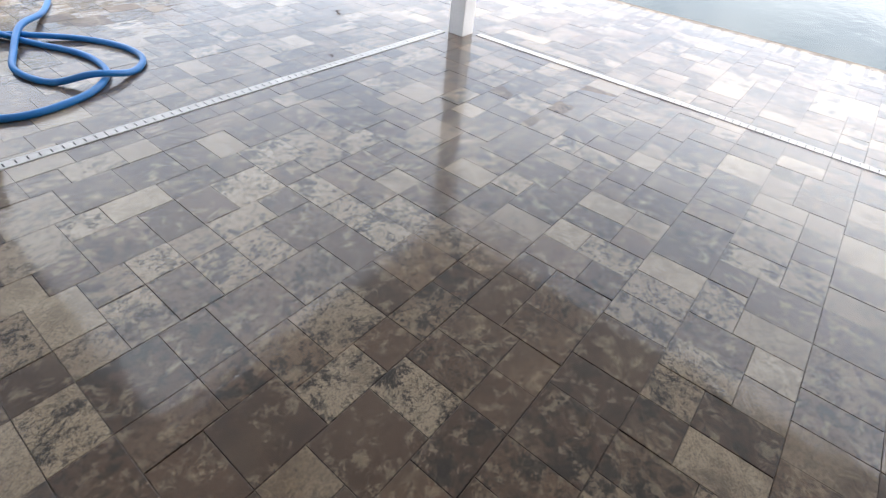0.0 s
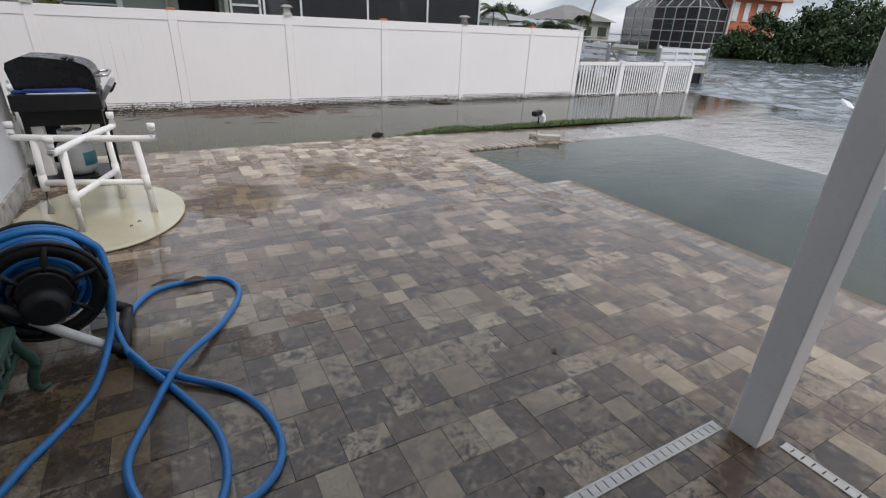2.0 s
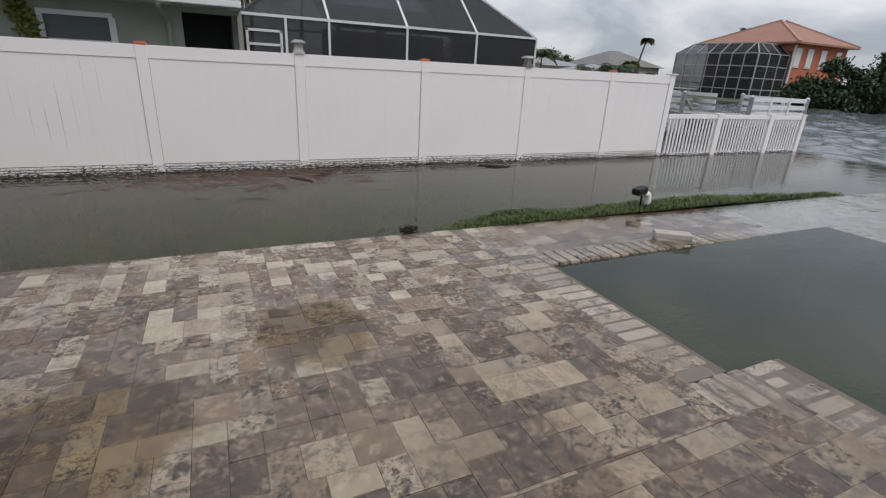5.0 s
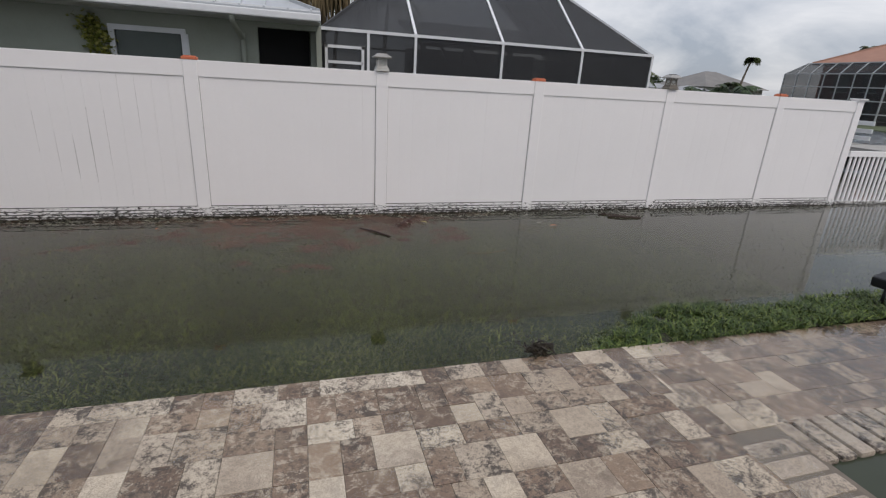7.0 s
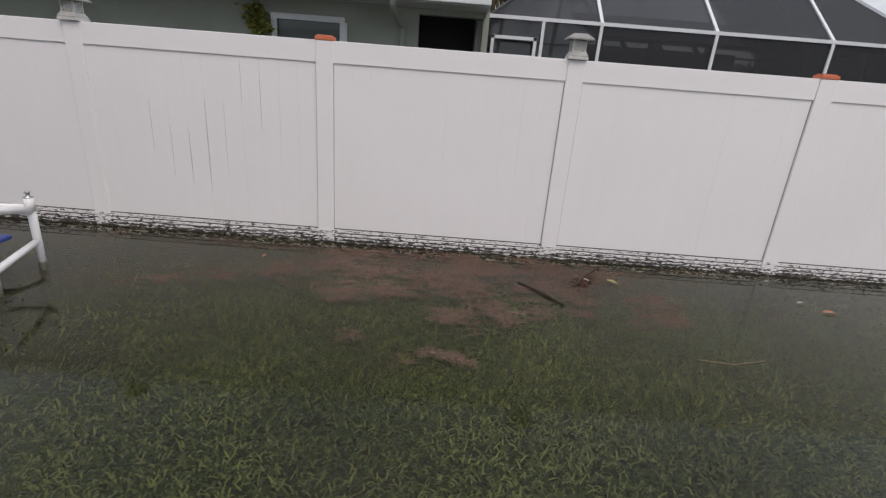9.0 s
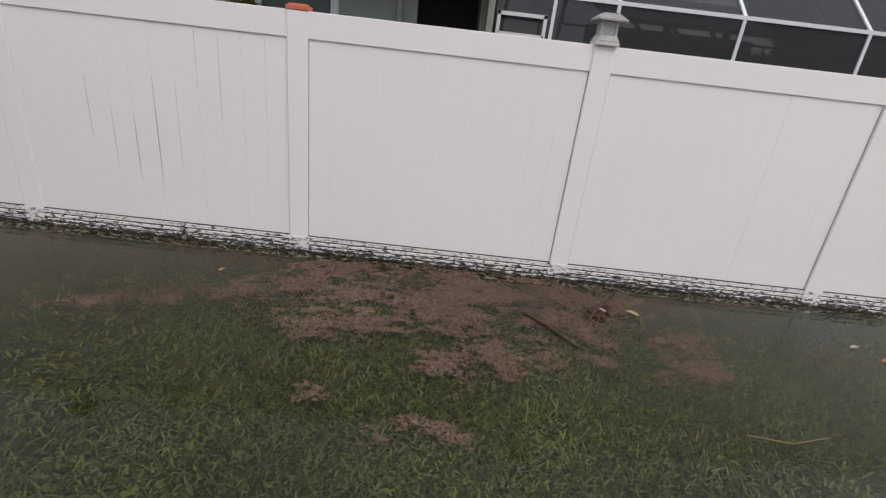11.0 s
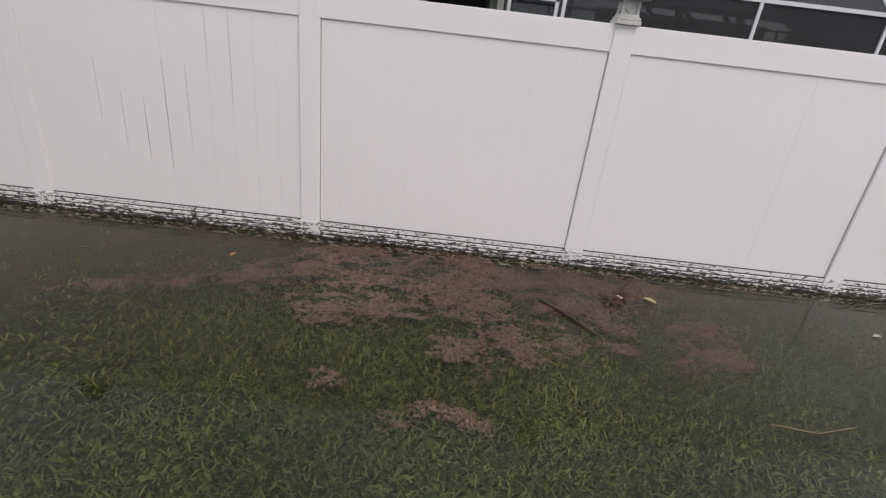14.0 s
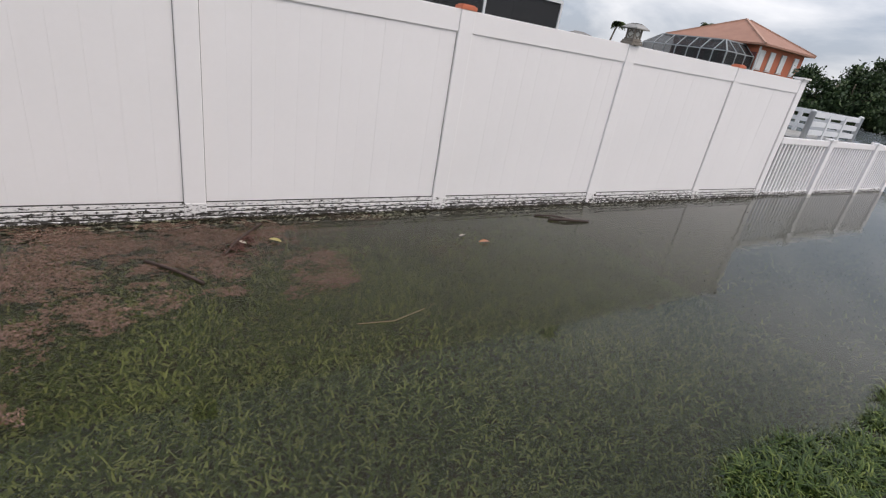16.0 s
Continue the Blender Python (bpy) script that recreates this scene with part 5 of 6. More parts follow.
for (x, y), (dx, dy), n, turn in runs:
    for k in range(n):
        px, py = x + dx * k * 0.117, y + dy * k * 0.117
        ob = new("brick", cop_me)
        ob.parent = coping
        ob.matrix_basis = pose(px, py, patio_z(px, py) - 0.001 + rb_.uniform(-0.003, 0.002), rb_.uniform(-0.5, 0.5), rb_.uniform(-0.5, 0.5), turn + rb_.uniform(-0.8, 0.8))

# ---- neighbour's house behind the fence ----
M_SAGE = plain("sage_stucco", (0.30, 0.32, 0.27), (0.25, 0.27, 0.225), 1.2, 0.8, 0.1, 0.4, 40, grime=0.1)
M_WHITE_TRIM = plain("white_trim_paint", (0.70, 0.71, 0.72), (0.62, 0.63, 0.64), 3, 0.5, grime=0.12, dirt=(0.35, 0.34, 0.32))
M_METAL_ROOF = plain("pale_metal_roof", (0.50, 0.52, 0.54), (0.42, 0.44, 0.46), 1.2, 0.4, 0.1, 0.05, metal=0.3, grime=0.15)
M_WINDOW = plain("dark_window_glass", (0.075, 0.092, 0.082), (0.10, 0.118, 0.106), 1.0, 0.06, 0.03, 0.0)
M_DARK = plain("shade_and_dark_beam", (0.03, 0.03, 0.032), (0.045, 0.045, 0.047), 1.0, 0.7)
M_BEAM = plain("white_aluminium_beam", (0.70, 0.71, 0.72), (0.62, 0.63, 0.64), 3, 0.4)
M_SCREEN = screen_material("dark_insect_screen", 0.78)
M_VINE = leaf_material("vine_leaf", (0.10, 0.12, 0.02), (0.26, 0.27, 0.06), (0.48, 0.44, 0.15))

house = thing("neighbour_house", pose(0, 0, 0), "single-storey sage green house with pale metal roof behind the fence", "house")


def beam(name, p, q, w, material, parent, label=""):
    """A square bar from p to q."""
    p, q = Vector(p), Vector(q)
    d = q - p
    bm = bmesh.new()
    box(bm, (p + q) / 2, (w, w, d.length), d.to_track_quat("Z", "Y").to_matrix())
    return part(name, bm, material, parent, label)


def slab(name, corners, thick, material, parent, label=""):
    bm = bmesh.new()
    vs = [bm.verts.new(c) for c in corners]
    f = bm.faces.new(vs)
    nrm = Vector(corners[1]) - Vector(corners[0])
    nrm = nrm.cross(Vector(corners[2]) - Vector(corners[0])).normalized()
    r = bmesh.ops.extrude_face_region(bm, geom=[f])
    for v in r["geom"]:
        if isinstance(v, bmesh.types.BMVert):
            v.co -= nrm * thick
    return part(name, bm, material, parent, label)


bm = bmesh.new()
for c, s in (((-8.0, 5.0, 1.1), (8.0, 0.2, 2.8)), ((-3.46, 5.0, 0.45), (1.08, 0.2, 1.5)), ((-3.46, 5.0, 2.31), (1.08, 0.2, 0.38)), ((-2.26, 5.0, 1.1), (1.32, 0.2, 2.8)), ((-1.05, 5.0, 2.42), (1.1, 0.2, 0.16)), ((-0.47, 5.0, 1.1), (0.1, 0.2, 2.8)), ((-0.52, 8.5, 1.1), (0.2, 6.8, 2.8)), ((-6.2, 12, 1.1), (11.6, 0.2, 2.8))):
    box(bm, c, s)
part("wall", bm, M_SAGE, house)
# near-black panels put the porch recess's shade into colour
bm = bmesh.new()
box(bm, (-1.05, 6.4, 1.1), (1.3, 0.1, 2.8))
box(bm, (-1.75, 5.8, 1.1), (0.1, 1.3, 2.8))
part("porch_back", bm, M_DARK, house, "near-black panels painted as the shade of the recessed porch")
slab("roof", [(-12.6, 4.15, 2.60), (-0.46, 4.15, 2.60), (-3.6, 8.6, 4.0), (-12.6, 8.6, 4.0)], 0.08, M_METAL_ROOF, house, "pale ribbed metal roof")
slab("roof", [(-12.6, 8.6, 4.0), (-3.6, 8.6, 4.0), (-0.46, 13.0, 2.6), (-12.6, 13.0, 2.6)], 0.08, M_METAL_ROOF, house, "pale ribbed metal roof")
slab("roof", [(-0.46, 4.15, 2.60), (-0.46, 13.0, 2.6), (-3.6, 8.6, 4.0)], 0.08, M_METAL_ROOF, house, "pale ribbed metal roof")
beam("hip_cap", (-0.5, 4.2, 2.63), (-3.6, 8.6, 4.02), 0.07, M_METAL_ROOF, house)
for k in range(30):
    x = -0.62 - k * 0.40
    q = min(1.0, (x + 0.46) / -3.14)
    beam("roof_rib", (x, 4.16, 2.612), (x, 4.16 + 4.42 * q, 2.612 + 1.4 * q), 0.03, M_METAL_ROOF, house)
bm = bmesh.new()
box(bm, (-6.53, 4.10, 2.50), (12.14, 0.12, 0.12), bevel=0.02)
part("gutter", bm, M_WHITE_TRIM, house, "white rain gutter")
bm = bmesh.new()
box(bm, (-6.53, 4.19, 2.545), (12.14, 0.03, 0.17))
box(bm, (-6.53, 4.55, 2.45), (12.14, 0.7, 0.03))
part("fascia", bm, M_WHITE_TRIM, house)
bm = bmesh.new()
tube(bm, smooth_path([(-1.95, 4.12, 2.46), (-1.95, 4.2, 2.34), (-1.88, 4.75, 2.14), (-1.86, 4.84, 2.0), (-1.86, 4.84, 0.0)], 5), 0.05, 8)
part("downspout", bm, M_SAGE, house)
win = new("window")
win.parent = house
bm = bmesh.new()
for c, s in (((-3.46, 4.885, 2.15), (1.24, 0.05, 0.09)), ((-3.46, 4.885, 1.17), (1.24, 0.05, 0.09)), ((-4.03, 4.885, 1.66), (0.09, 0.05, 0.9)), ((-2.86, 4.885, 1.66), (0.12, 0.05, 0.9)), ((-3.46, 4.91, 1.66), (1.05, 0.03, 0.04))):
    box(bm, c, s, bevel=0.006)
part("frame", bm, M_WHITE_TRIM, win)
bm = bmesh.new()
box(bm, (-3.46, 4.94, 1.66), (1.05, 0.02, 0.92))
part("pane", bm, M_WINDOW, win, "dark window glass")

# climbing plant on the house wall
r_v = random.Random(2)
vv, vf = [], []
for _ in range(620):
    t = r_v.random()
    cx, cy, cz = -4.34 + 0.22 * t + r_v.gauss(0, 0.10), 4.82 + r_v.uniform(-0.06, 0.06), 2.28 - 0.95 * t + r_v.gauss(0, 0.05)
    e = Euler((r_v.uniform(-1, 1), r_v.uniform(-1, 1), r_v.uniform(0, 6.3))).to_matrix()
    k = len(vv)
    for u, w in ((-0.045, 0), (0, -0.028), (0.05, 0), (0, 0.028)):
        vv.append(tuple(Vector((cx, cy, cz)) + e @ Vector((u, w, 0))))
    vf.append((k, k + 1, k + 2, k + 3))
tagged(new("climbing_vine", quick_mesh("climbing_vine", vv, vf, M_VINE)), "yellow-green climbing vine on the house wall", "vine")

# screened pool cage
cage = thing("pool_cage", pose(0, 0, 0), "white-framed pool cage with dark insect screens beside the house", "pool cage")
CX = [-0.43, 0.56, 1.58, 3.61, 5.66, 7.64]
CY, EZ, RZ, RY = 5.35, 2.45, 4.5, 7.85
for k, x in enumerate(CX):
    beam("upright", (x, CY, -0.2), (x, CY, EZ), 0.055, M_BEAM, cage)
    if 1 < k < 5:
        q = min(1.0, (x - CX[0]) / 2.53, (CX[5] - x) / 2.49)
        beam("roof_beam", (x, CY, EZ), (x, CY + (RY - CY) * q, EZ + (RZ - EZ) * q), 0.055, M_BEAM, cage)
for p, q in (((-0.40, CY, EZ), (7.64, CY, EZ)), ((-0.4, CY, 1.25), (7.64, CY, 1.25)), ((7.64, CY, EZ), (5.15, RY, RZ)), ((2.1, RY, RZ), (5.15, RY, RZ)), ((7.64, CY, EZ), (7.64, 11, EZ)), ((5.15, RY, RZ), (5.15, 11, RZ)), ((-0.4, 11, EZ), (7.64, 11, EZ)), ((-0.4, 11, 1.25), (7.64, 11, 1.25))):
    beam("rail", p, q, 0.06, M_BEAM, cage)
for y in (7.0, 9.0, 11.0):
    beam("upright", (7.64, y, -0.2), (7.64, y, EZ), 0.055, M_BEAM, cage)
for y in (8.5, 10.5):
    beam("roof_beam", (7.64, y, EZ), (5.15, y, RZ), 0.055, M_BEAM, cage)
for a, b in zip(CX, CX[1:]):
    slab("screen_panel", [(a, CY, -0.2), (b, CY, -0.2), (b, CY, EZ), (a, CY, EZ)], 0.004, M_SCREEN, cage)
slab("screen_panel", [(-0.4, CY, EZ), (7.64, CY, EZ), (5.15, RY, RZ), (2.1, RY, RZ)], 0.004, M_SCREEN, cage)
slab("screen_panel", [(-0.4, 11, EZ), (-0.4, CY, EZ), (2.1, RY, RZ), (2.1, 11, RZ)], 0.004, M_SCREEN, cage)
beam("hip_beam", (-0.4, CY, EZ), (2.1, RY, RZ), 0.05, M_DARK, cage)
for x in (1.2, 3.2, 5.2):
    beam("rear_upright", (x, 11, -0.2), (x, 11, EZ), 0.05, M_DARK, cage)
slab("screen_panel", [(7.64, CY, -0.2), (7.64, 11, -0.2), (7.64, 11, EZ), (7.64, CY, EZ)], 0.004, M_SCREEN, cage)
slab("screen_panel", [(7.64, CY, EZ), (7.64, 11, EZ), (5.15, 11, RZ), (5.15, RY, RZ)], 0.004, M_SCREEN, cage)
slab("screen_panel", [(2.1, RY, RZ), (5.15, RY, RZ), (5.15, 11, RZ), (2.1, 11, RZ)], 0.004, M_SCREEN, cage)
door = new("screen_door")
door.parent = cage
for p, q in (((-0.34, CY - 0.04, 2.12), (0.47, CY - 0.04, 2.12)), ((-0.34, CY - 0.04, 1.02), (0.47, CY - 0.04, 1.02)), ((-0.31, CY - 0.04, -0.1), (-0.31, CY - 0.04, 2.15)), ((0.44, CY - 0.04, -0.1), (0.44, CY - 0.04, 2.15)), ((-0.3, CY - 0.04, 1.82), (0.44, CY - 0.04, 1.82))):
    beam("door_frame", p, q, 0.055, M_BEAM, door)
# the house's rear porch, seen through the screens
rear = thing("house_rear_wing", pose(0, 0, 0), "rear house wing and porch posts in painted shade behind the pool cage", "house")
# the wing's shade is put into these dim and near-black colours
M_SHADE_GREY = plain("painted_shade_grey", (0.10, 0.105, 0.11), (0.07, 0.075, 0.08), 1.0, 0.8)
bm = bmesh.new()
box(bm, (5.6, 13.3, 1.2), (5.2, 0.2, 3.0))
part("wall", bm, M_SHADE_GREY, rear)
for x in (3.7, 5.2, 6.9):
    bm = bmesh.new()
    box(bm, (x, 13.18, 1.3), (1.0, 0.04, 1.5), bevel=0.01)
    part("window", bm, M_WINDOW, rear)
slab("roof", [(2.9, 10.6, 2.75), (8.4, 10.6, 2.75), (8.4, 14.4, 3.75), (2.9, 14.4, 3.75)], 0.12, M_DARK, rear)
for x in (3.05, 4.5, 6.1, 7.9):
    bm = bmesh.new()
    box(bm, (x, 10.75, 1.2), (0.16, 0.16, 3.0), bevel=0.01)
    part("porch_post", bm, M_SHADE_GREY if x > 3.5 else M_DARK, rear)
for x, z in ((3.6, 0.35), (4.6, 0.5), (5.6, 0.6)):
    beam("brace", (x + 0.9, 10.6, 1.5), (x, 10.6, 2.65), 0.10, M_SHADE_GREY, rear)

# ---- palms and trees ----
M_BARK = plain("grey_bark", (0.16, 0.13, 0.10), (0.10, 0.08, 0.06), 5, 0.9, 0.05, 0.6, 20)
M_PALM = leaf_material("palm_frond", (0.03, 0.045, 0.015), (0.06, 0.085, 0.025), (0.10, 0.11, 0.04))
M_PALM_DEAD = leaf_material("dry_palm_frond", (0.14, 0.10, 0.05), (0.22, 0.16, 0.08), (0.30, 0.23, 0.12))
M_FOLIAGE = leaf_material("dense_foliage", (0.016, 0.036, 0.013), (0.038, 0.068, 0.024), (0.085, 0.12, 0.045))


def palm(loc, tall, lean, fronds, length, droop, material, label, seed, width=0.05, wind=(0, 0)):
    r = random.Random(seed)
    t = thing("palm_tree", pose(*loc), label, "palm")
    top = Vector((lean[0], lean[1], tall))
    bm = bmesh.new()
    pts = [Vector((lean[0] * q * q, lean[1] * q * q, tall * q)) for q in (k / 7 for k in range(8))]
    tube(bm, pts, [max(0.03, 0.13 * tall / 6 * (1.2 - 0.55 * k / 7)) for k in range(8)], 9)
    part("trunk", bm, M_BARK, t)
    v, f = [], []
    for k in range(fronds):
        a = 2 * math.pi * k / fronds + r.uniform(-0.2, 0.2)
        up = r.uniform(0.2, 1.1)
        d = Vector((math.cos(a), math.sin(a), 0))
        side = Vector((-d.y, d.x, 0))
        n = 14
        for j in range(n):
            q = j / (n - 1)
            p = top + d * length * q + Vector((wind[0], wind[1], 0)) * q * q + Vector((0, 0, length * (up * q - droop * q * q)))
            ll = length * 0.34 * math.sin(math.pi * (0.12 + 0.82 * q))
            for sg in (-1, 1):
                tip = p + side * sg * ll * 0.75 + d * ll * 0.5 + Vector((0, 0, -ll * r.uniform(0.3, 0.8)))
                wv = (d * width * 0.7 + side * width * 0.2)
                i = len(v)
                v += [tuple(p - wv), tuple(p + wv), tuple(tip)]
                f.append((i, i + 1, i + 2))
    crown = new("crown", quick_mesh("crown", v, f, material))
    crown.parent = t
    return t


skirted = palm((-0.2, 9.2, 0), 5.2, (0.0, -0.1), 20, 2.0, 1.3, M_PALM, "palm with a skirt of dry hanging fronds behind the neighbour's roof", 1, 0.05)
r_s = random.Random(31)
sv, sf = [], []
for _ in range(520):
    a, out, z0 = r_s.uniform(0, 6.28), r_s.uniform(0.2, 1.7), 5.1 - r_s.uniform(0, 0.5)
    end = 2.5 + 0.7 * r_s.random() + 0.35 * (out / 1.7)
    d = Vector((math.cos(a), math.sin(a), 0))
    sd = Vector((-d.y, d.x, 0)) * r_s.uniform(0.012, 0.035)
    pts = [d * 0.1 + Vector((0, 0, z0)), d * out * 0.7 + Vector((0, 0, z0 - 0.25)), d * out + Vector((0, 0, z0 - 0.9)), d * (out * 1.02) + Vector((r_s.gauss(0, 0.05), 0, end))]
    i = len(sv)
    for j, p in enumerate(pts):
        w = (1.0, 1.2, 1.0, 0.25)[j]
        sv += [tuple(p - sd * w), tuple(p + sd * w)]
    sf += [(i + 2 * j, i + 2 * j + 1, i + 2 * j + 3, i + 2 * j + 2) for j in range(3)]
dry = new("dry_skirt", quick_mesh("dry_skirt", sv, sf, M_PALM_DEAD))
dry.parent = skirted
tagged(dry, "brown and olive hanging dead fronds")
palm((2.35, 14.6, 0), 4.3, (0.2, 0), 16, 1.5, 1.6, M_PALM, "palm with hanging fronds behind the pool cage", 11, 0.05)
palm((0.75, 19.0, 0), 4.6, (0.3, 0), 14, 1.1, 1.4, M_PALM, "thin palm in the yard behind the pool cage", 12, 0.05)
palm((40.0, 33.9, 0), 5.35, (0.65, -0.3), 80, 0.66, 1.15, M_PALM, "tall thin palm bent by the wind across the canal", 2, 0.12, (0.12, 0))
palm((39.4, 34.3, 0), 3.0, (0.2, 0), 44, 1.05, 1.3, M_PALM, "short palm beside distant houses", 3, 0.14)
palm((15.4, 10.4, 0), 1.75, (0.1, 0), 20, 0.95, 0.8, M_FOLIAGE, "low palm shrub on the far yard", 4, 0.07)
palm((14.6, 10.9, 0), 1.65, (0.0, 0), 18, 0.85, 0.8, M_FOLIAGE, "low palm shrub on the far yard", 5, 0.07)
palm((17.2, 18.6, 0), 2.6, (0.0, 0), 18, 1.1, 0.9, M_PALM, "small palm behind the pool cage", 6, 0.08)
palm((66.0, 41.2, 0), 8.4, (0.2, 0), 34, 1.0, 1.0, M_PALM, "palm rising behind the orange house", 7, 0.2)


def tree(loc, size, seed, label, trunk=True):
    r = random.Random(seed)
    t = thing("tree", pose(*loc), label, "tree", "trees along the far bank")
    sx, sy, sz = size
    bm = bmesh.new()
    tube(bm, [(0, 0, -0.4), (0.1, 0, sz * 0.25), (0.0, 0.1, sz * 0.55)], [0.22, 0.16, 0.08], 8)
    for k in range(5):
        a = k * 1.26 + r.random()
        tube(bm, [(0.05, 0, sz * (0.2 + 0.06 * k)), (sx * 0.28 * math.cos(a), sy * 0.28 * math.sin(a), sz * 0.5), (sx * 0.4 * math.cos(a), sy * 0.4 * math.sin(a), sz * 0.72)], [0.1, 0.06, 0.03], 6)
    part("trunk", bm, M_BARK, t)
    v, f = [], []
    for c in range(58):
        a, q = r.uniform(0, 6.28), r.random() ** 0.5
        h = r.uniform(0.02, 1.0)
        shrink = math.sqrt(max(0.05, 1 - (max(0.0, h - 0.35) / 0.75) ** 2))
        cen = Vector((0.5 * sx * q * shrink * math.cos(a), 0.5 * sy * q * shrink * math.sin(a), sz * h * (0.8 + 0.2 * r.random())))
        rad = r.uniform(0.35, 0.75)
        for _ in range(150):
            p = cen + Vector((r.gauss(0, rad * 0.5), r.gauss(0, rad * 0.5), r.gauss(0, rad * 0.38)))
            e = Euler((r.uniform(-1.2, 1.2), r.uniform(-1.2, 1.2), r.uniform(0, 6.3))).to_matrix()
            s = r.uniform(0.08, 0.19)
            i = len(v)
            for u, w in ((-s, 0), (0, -0.5 * s), (s, 0), (0, 0.5 * s)):
                v.append(tuple(p + e @ Vector((u, w, 0))))
            f.append((i, i + 1, i + 2, i + 3))
    crown = new("crown", quick_mesh("crown", v, f, M_FOLIAGE))
    crown.parent = t
    return t


for k, (x, y, h, w) in enumerate(((42.6, 15.4, 3.6, 4.6), (44.8, 13.6, 3.9, 5.0), (47.5, 12.6, 4.4, 5.5), (51.0, 10.6, 4.8, 6.5), (52.5, 14.5, 5.6, 6.5), (55.5, 6.8, 5.0, 7.0), (58.0, 10.5, 6.0, 7.0), (60.0, 2.0, 5.4, 7.0), (63.5, -3.0, 6.0, 7.5), (64.0, 5.0, 6.6, 7.5), (67.0, -9.0, 6.2, 8.0), (70.0, -16.0, 6.4, 8.0), (73.0, -24.0, 6.0, 8.0), (76.0, -33.0, 6.4, 9.0), (40.8, 16.6, 2.0, 3.0))):
    tree((x, y, 0.1), (w, w, h), 100 + k, "dense dark green tree on the far canal bank" if h < 5.5 else "tall dense dark green tree on the far canal bank")

M_LAND = plain("far_bank_grass", (0.07, 0.09, 0.035), (0.05, 0.065, 0.03), 0.6, 0.9, bump=0.4)
bm = bmesh.new()
box(bm, (64, 42, -0.6), (50, 56, 1.3))
setting("far_bank", bm, M_LAND, "grassy far bank of the canal", "bank")
bm = bmesh.new()
for k in range(9):
    a = (53 + k * 3.6, 11 - k * 6.2)
    box(bm, (a[0] + 14, a[1] - 1, -0.6), (24, 7.5, 1.2))
setting("far_bank_south", bm, M_LAND, "overgrown far bank of the canal", "bank")
bm = bmesh.new()
box(bm, (10.2, 24.0, -0.55), (20, 12, 1.1))
box(bm, (-4.0, 17.0, -0.4), (16, 26, 0.6))
box(bm, (25, 52, -0.5), (40, 30, 1.1))
setting("neighbour_yard", bm, M_LAND, "neighbouring yard beyond the fence", "yard")

# ---- orange house across the canal ----
M_CORAL = plain("coral_stucco", (0.52, 0.155, 0.08), (0.45, 0.13, 0.07), 0.5, 0.8, 0.05, 0.3, 20, grime=0.05)
M_TILE = plain("terracotta_roof_tile", (0.36, 0.18, 0.122), (0.29, 0.145, 0.10), 0.8, 0.7, 0.1, 0.4, 6)
M_CORAL_SHADE = plain("painted_shade_coral", (0.17, 0.06, 0.055), (0.12, 0.045, 0.045), 0.5, 0.8)
M_SCREEN_FAR = screen_material("far_insect_screen", 0.60)
coral = thing("orange_house", pose(0, 0, 0), "two-storey orange stucco house with terracotta hip roof across the canal", "house")
HX0, HX1, HY0, HY1, HE = 53.2, 62.4, 26.1, 36.2, 5.62
bm = bmesh.new()
box(bm, ((HX0 + HX1) / 2, (HY0 + HY1) / 2, HE / 2), (HX1 - HX0, HY1 - HY0, HE))
part("wall", bm, M_CORAL, coral)
# dark red sheet over the coral wall: shade inside the cage as colour
bm = bmesh.new()
box(bm, (HX0 - 0.04, (HY0 + HY1) / 2, 2.5), (0.06, HY1 - HY0 - 0.3, 4.9))
part("lanai_wall", bm, M_CORAL_SHADE, coral, "house wall inside the pool cage with its shade painted dark red")
for y in (28.4, 31.0, 33.8):
    for z in (1.2, 3.8):
        w = new("window")
        w.parent = coral
        bm = bmesh.new()
        box(bm, (HX0 - 0.09, y, z), (0.08, 1.5, 1.6), bevel=0.02)
        part("pane", bm, M_WINDOW, w, "dark window glass")
        bm = bmesh.new()
        box(bm, (HX0 - 0.11, y, z - 0.86), (0.12, 1.7, 0.1))
        part("sill", bm, M_WHITE_TRIM, w)
e = 0.75
a = [(HX0 - e, HY0 - e, HE + 0.15), (HX1 + e, HY0 - e, HE + 0.15), (HX1 + e, HY1 + e, HE + 0.15), (HX0 - e, HY1 + e, HE + 0.15)]
r1, r2 = (57.5, 31.1, 8.35), (58.2, 31.1, 8.35)
bm = bmesh.new()
va = [bm.verts.new(p) for p in a]
vb = [bm.verts.new((p[0], p[1], p[2] - 0.18)) for p in a]
t1, t2 = bm.verts.new(r1), bm.verts.new(r2)
for fc in ((va[0], va[1], t2, t1), (va[1], va[2], t2), (va[2], va[3], t1, t2), (va[3], va[0], t1)):
    bm.faces.new(fc)
for k in range(4):
    bm.faces.new((vb[k], vb[(k + 1) % 4], va[(k + 1) % 4], va[k]))
bm.faces.new(vb[::-1])
part("roof", bm, M_TILE, coral, "terracotta tiled hip roof")
M_HIP = plain("pale_hip_tile", (0.46, 0.27, 0.20), (0.38, 0.22, 0.16), 0.8, 0.7)
for p in a[:2] + a[3:]:
    beam("hip_cap", p, r2 if p[0] > 58 else r1, 0.22, M_HIP, coral)
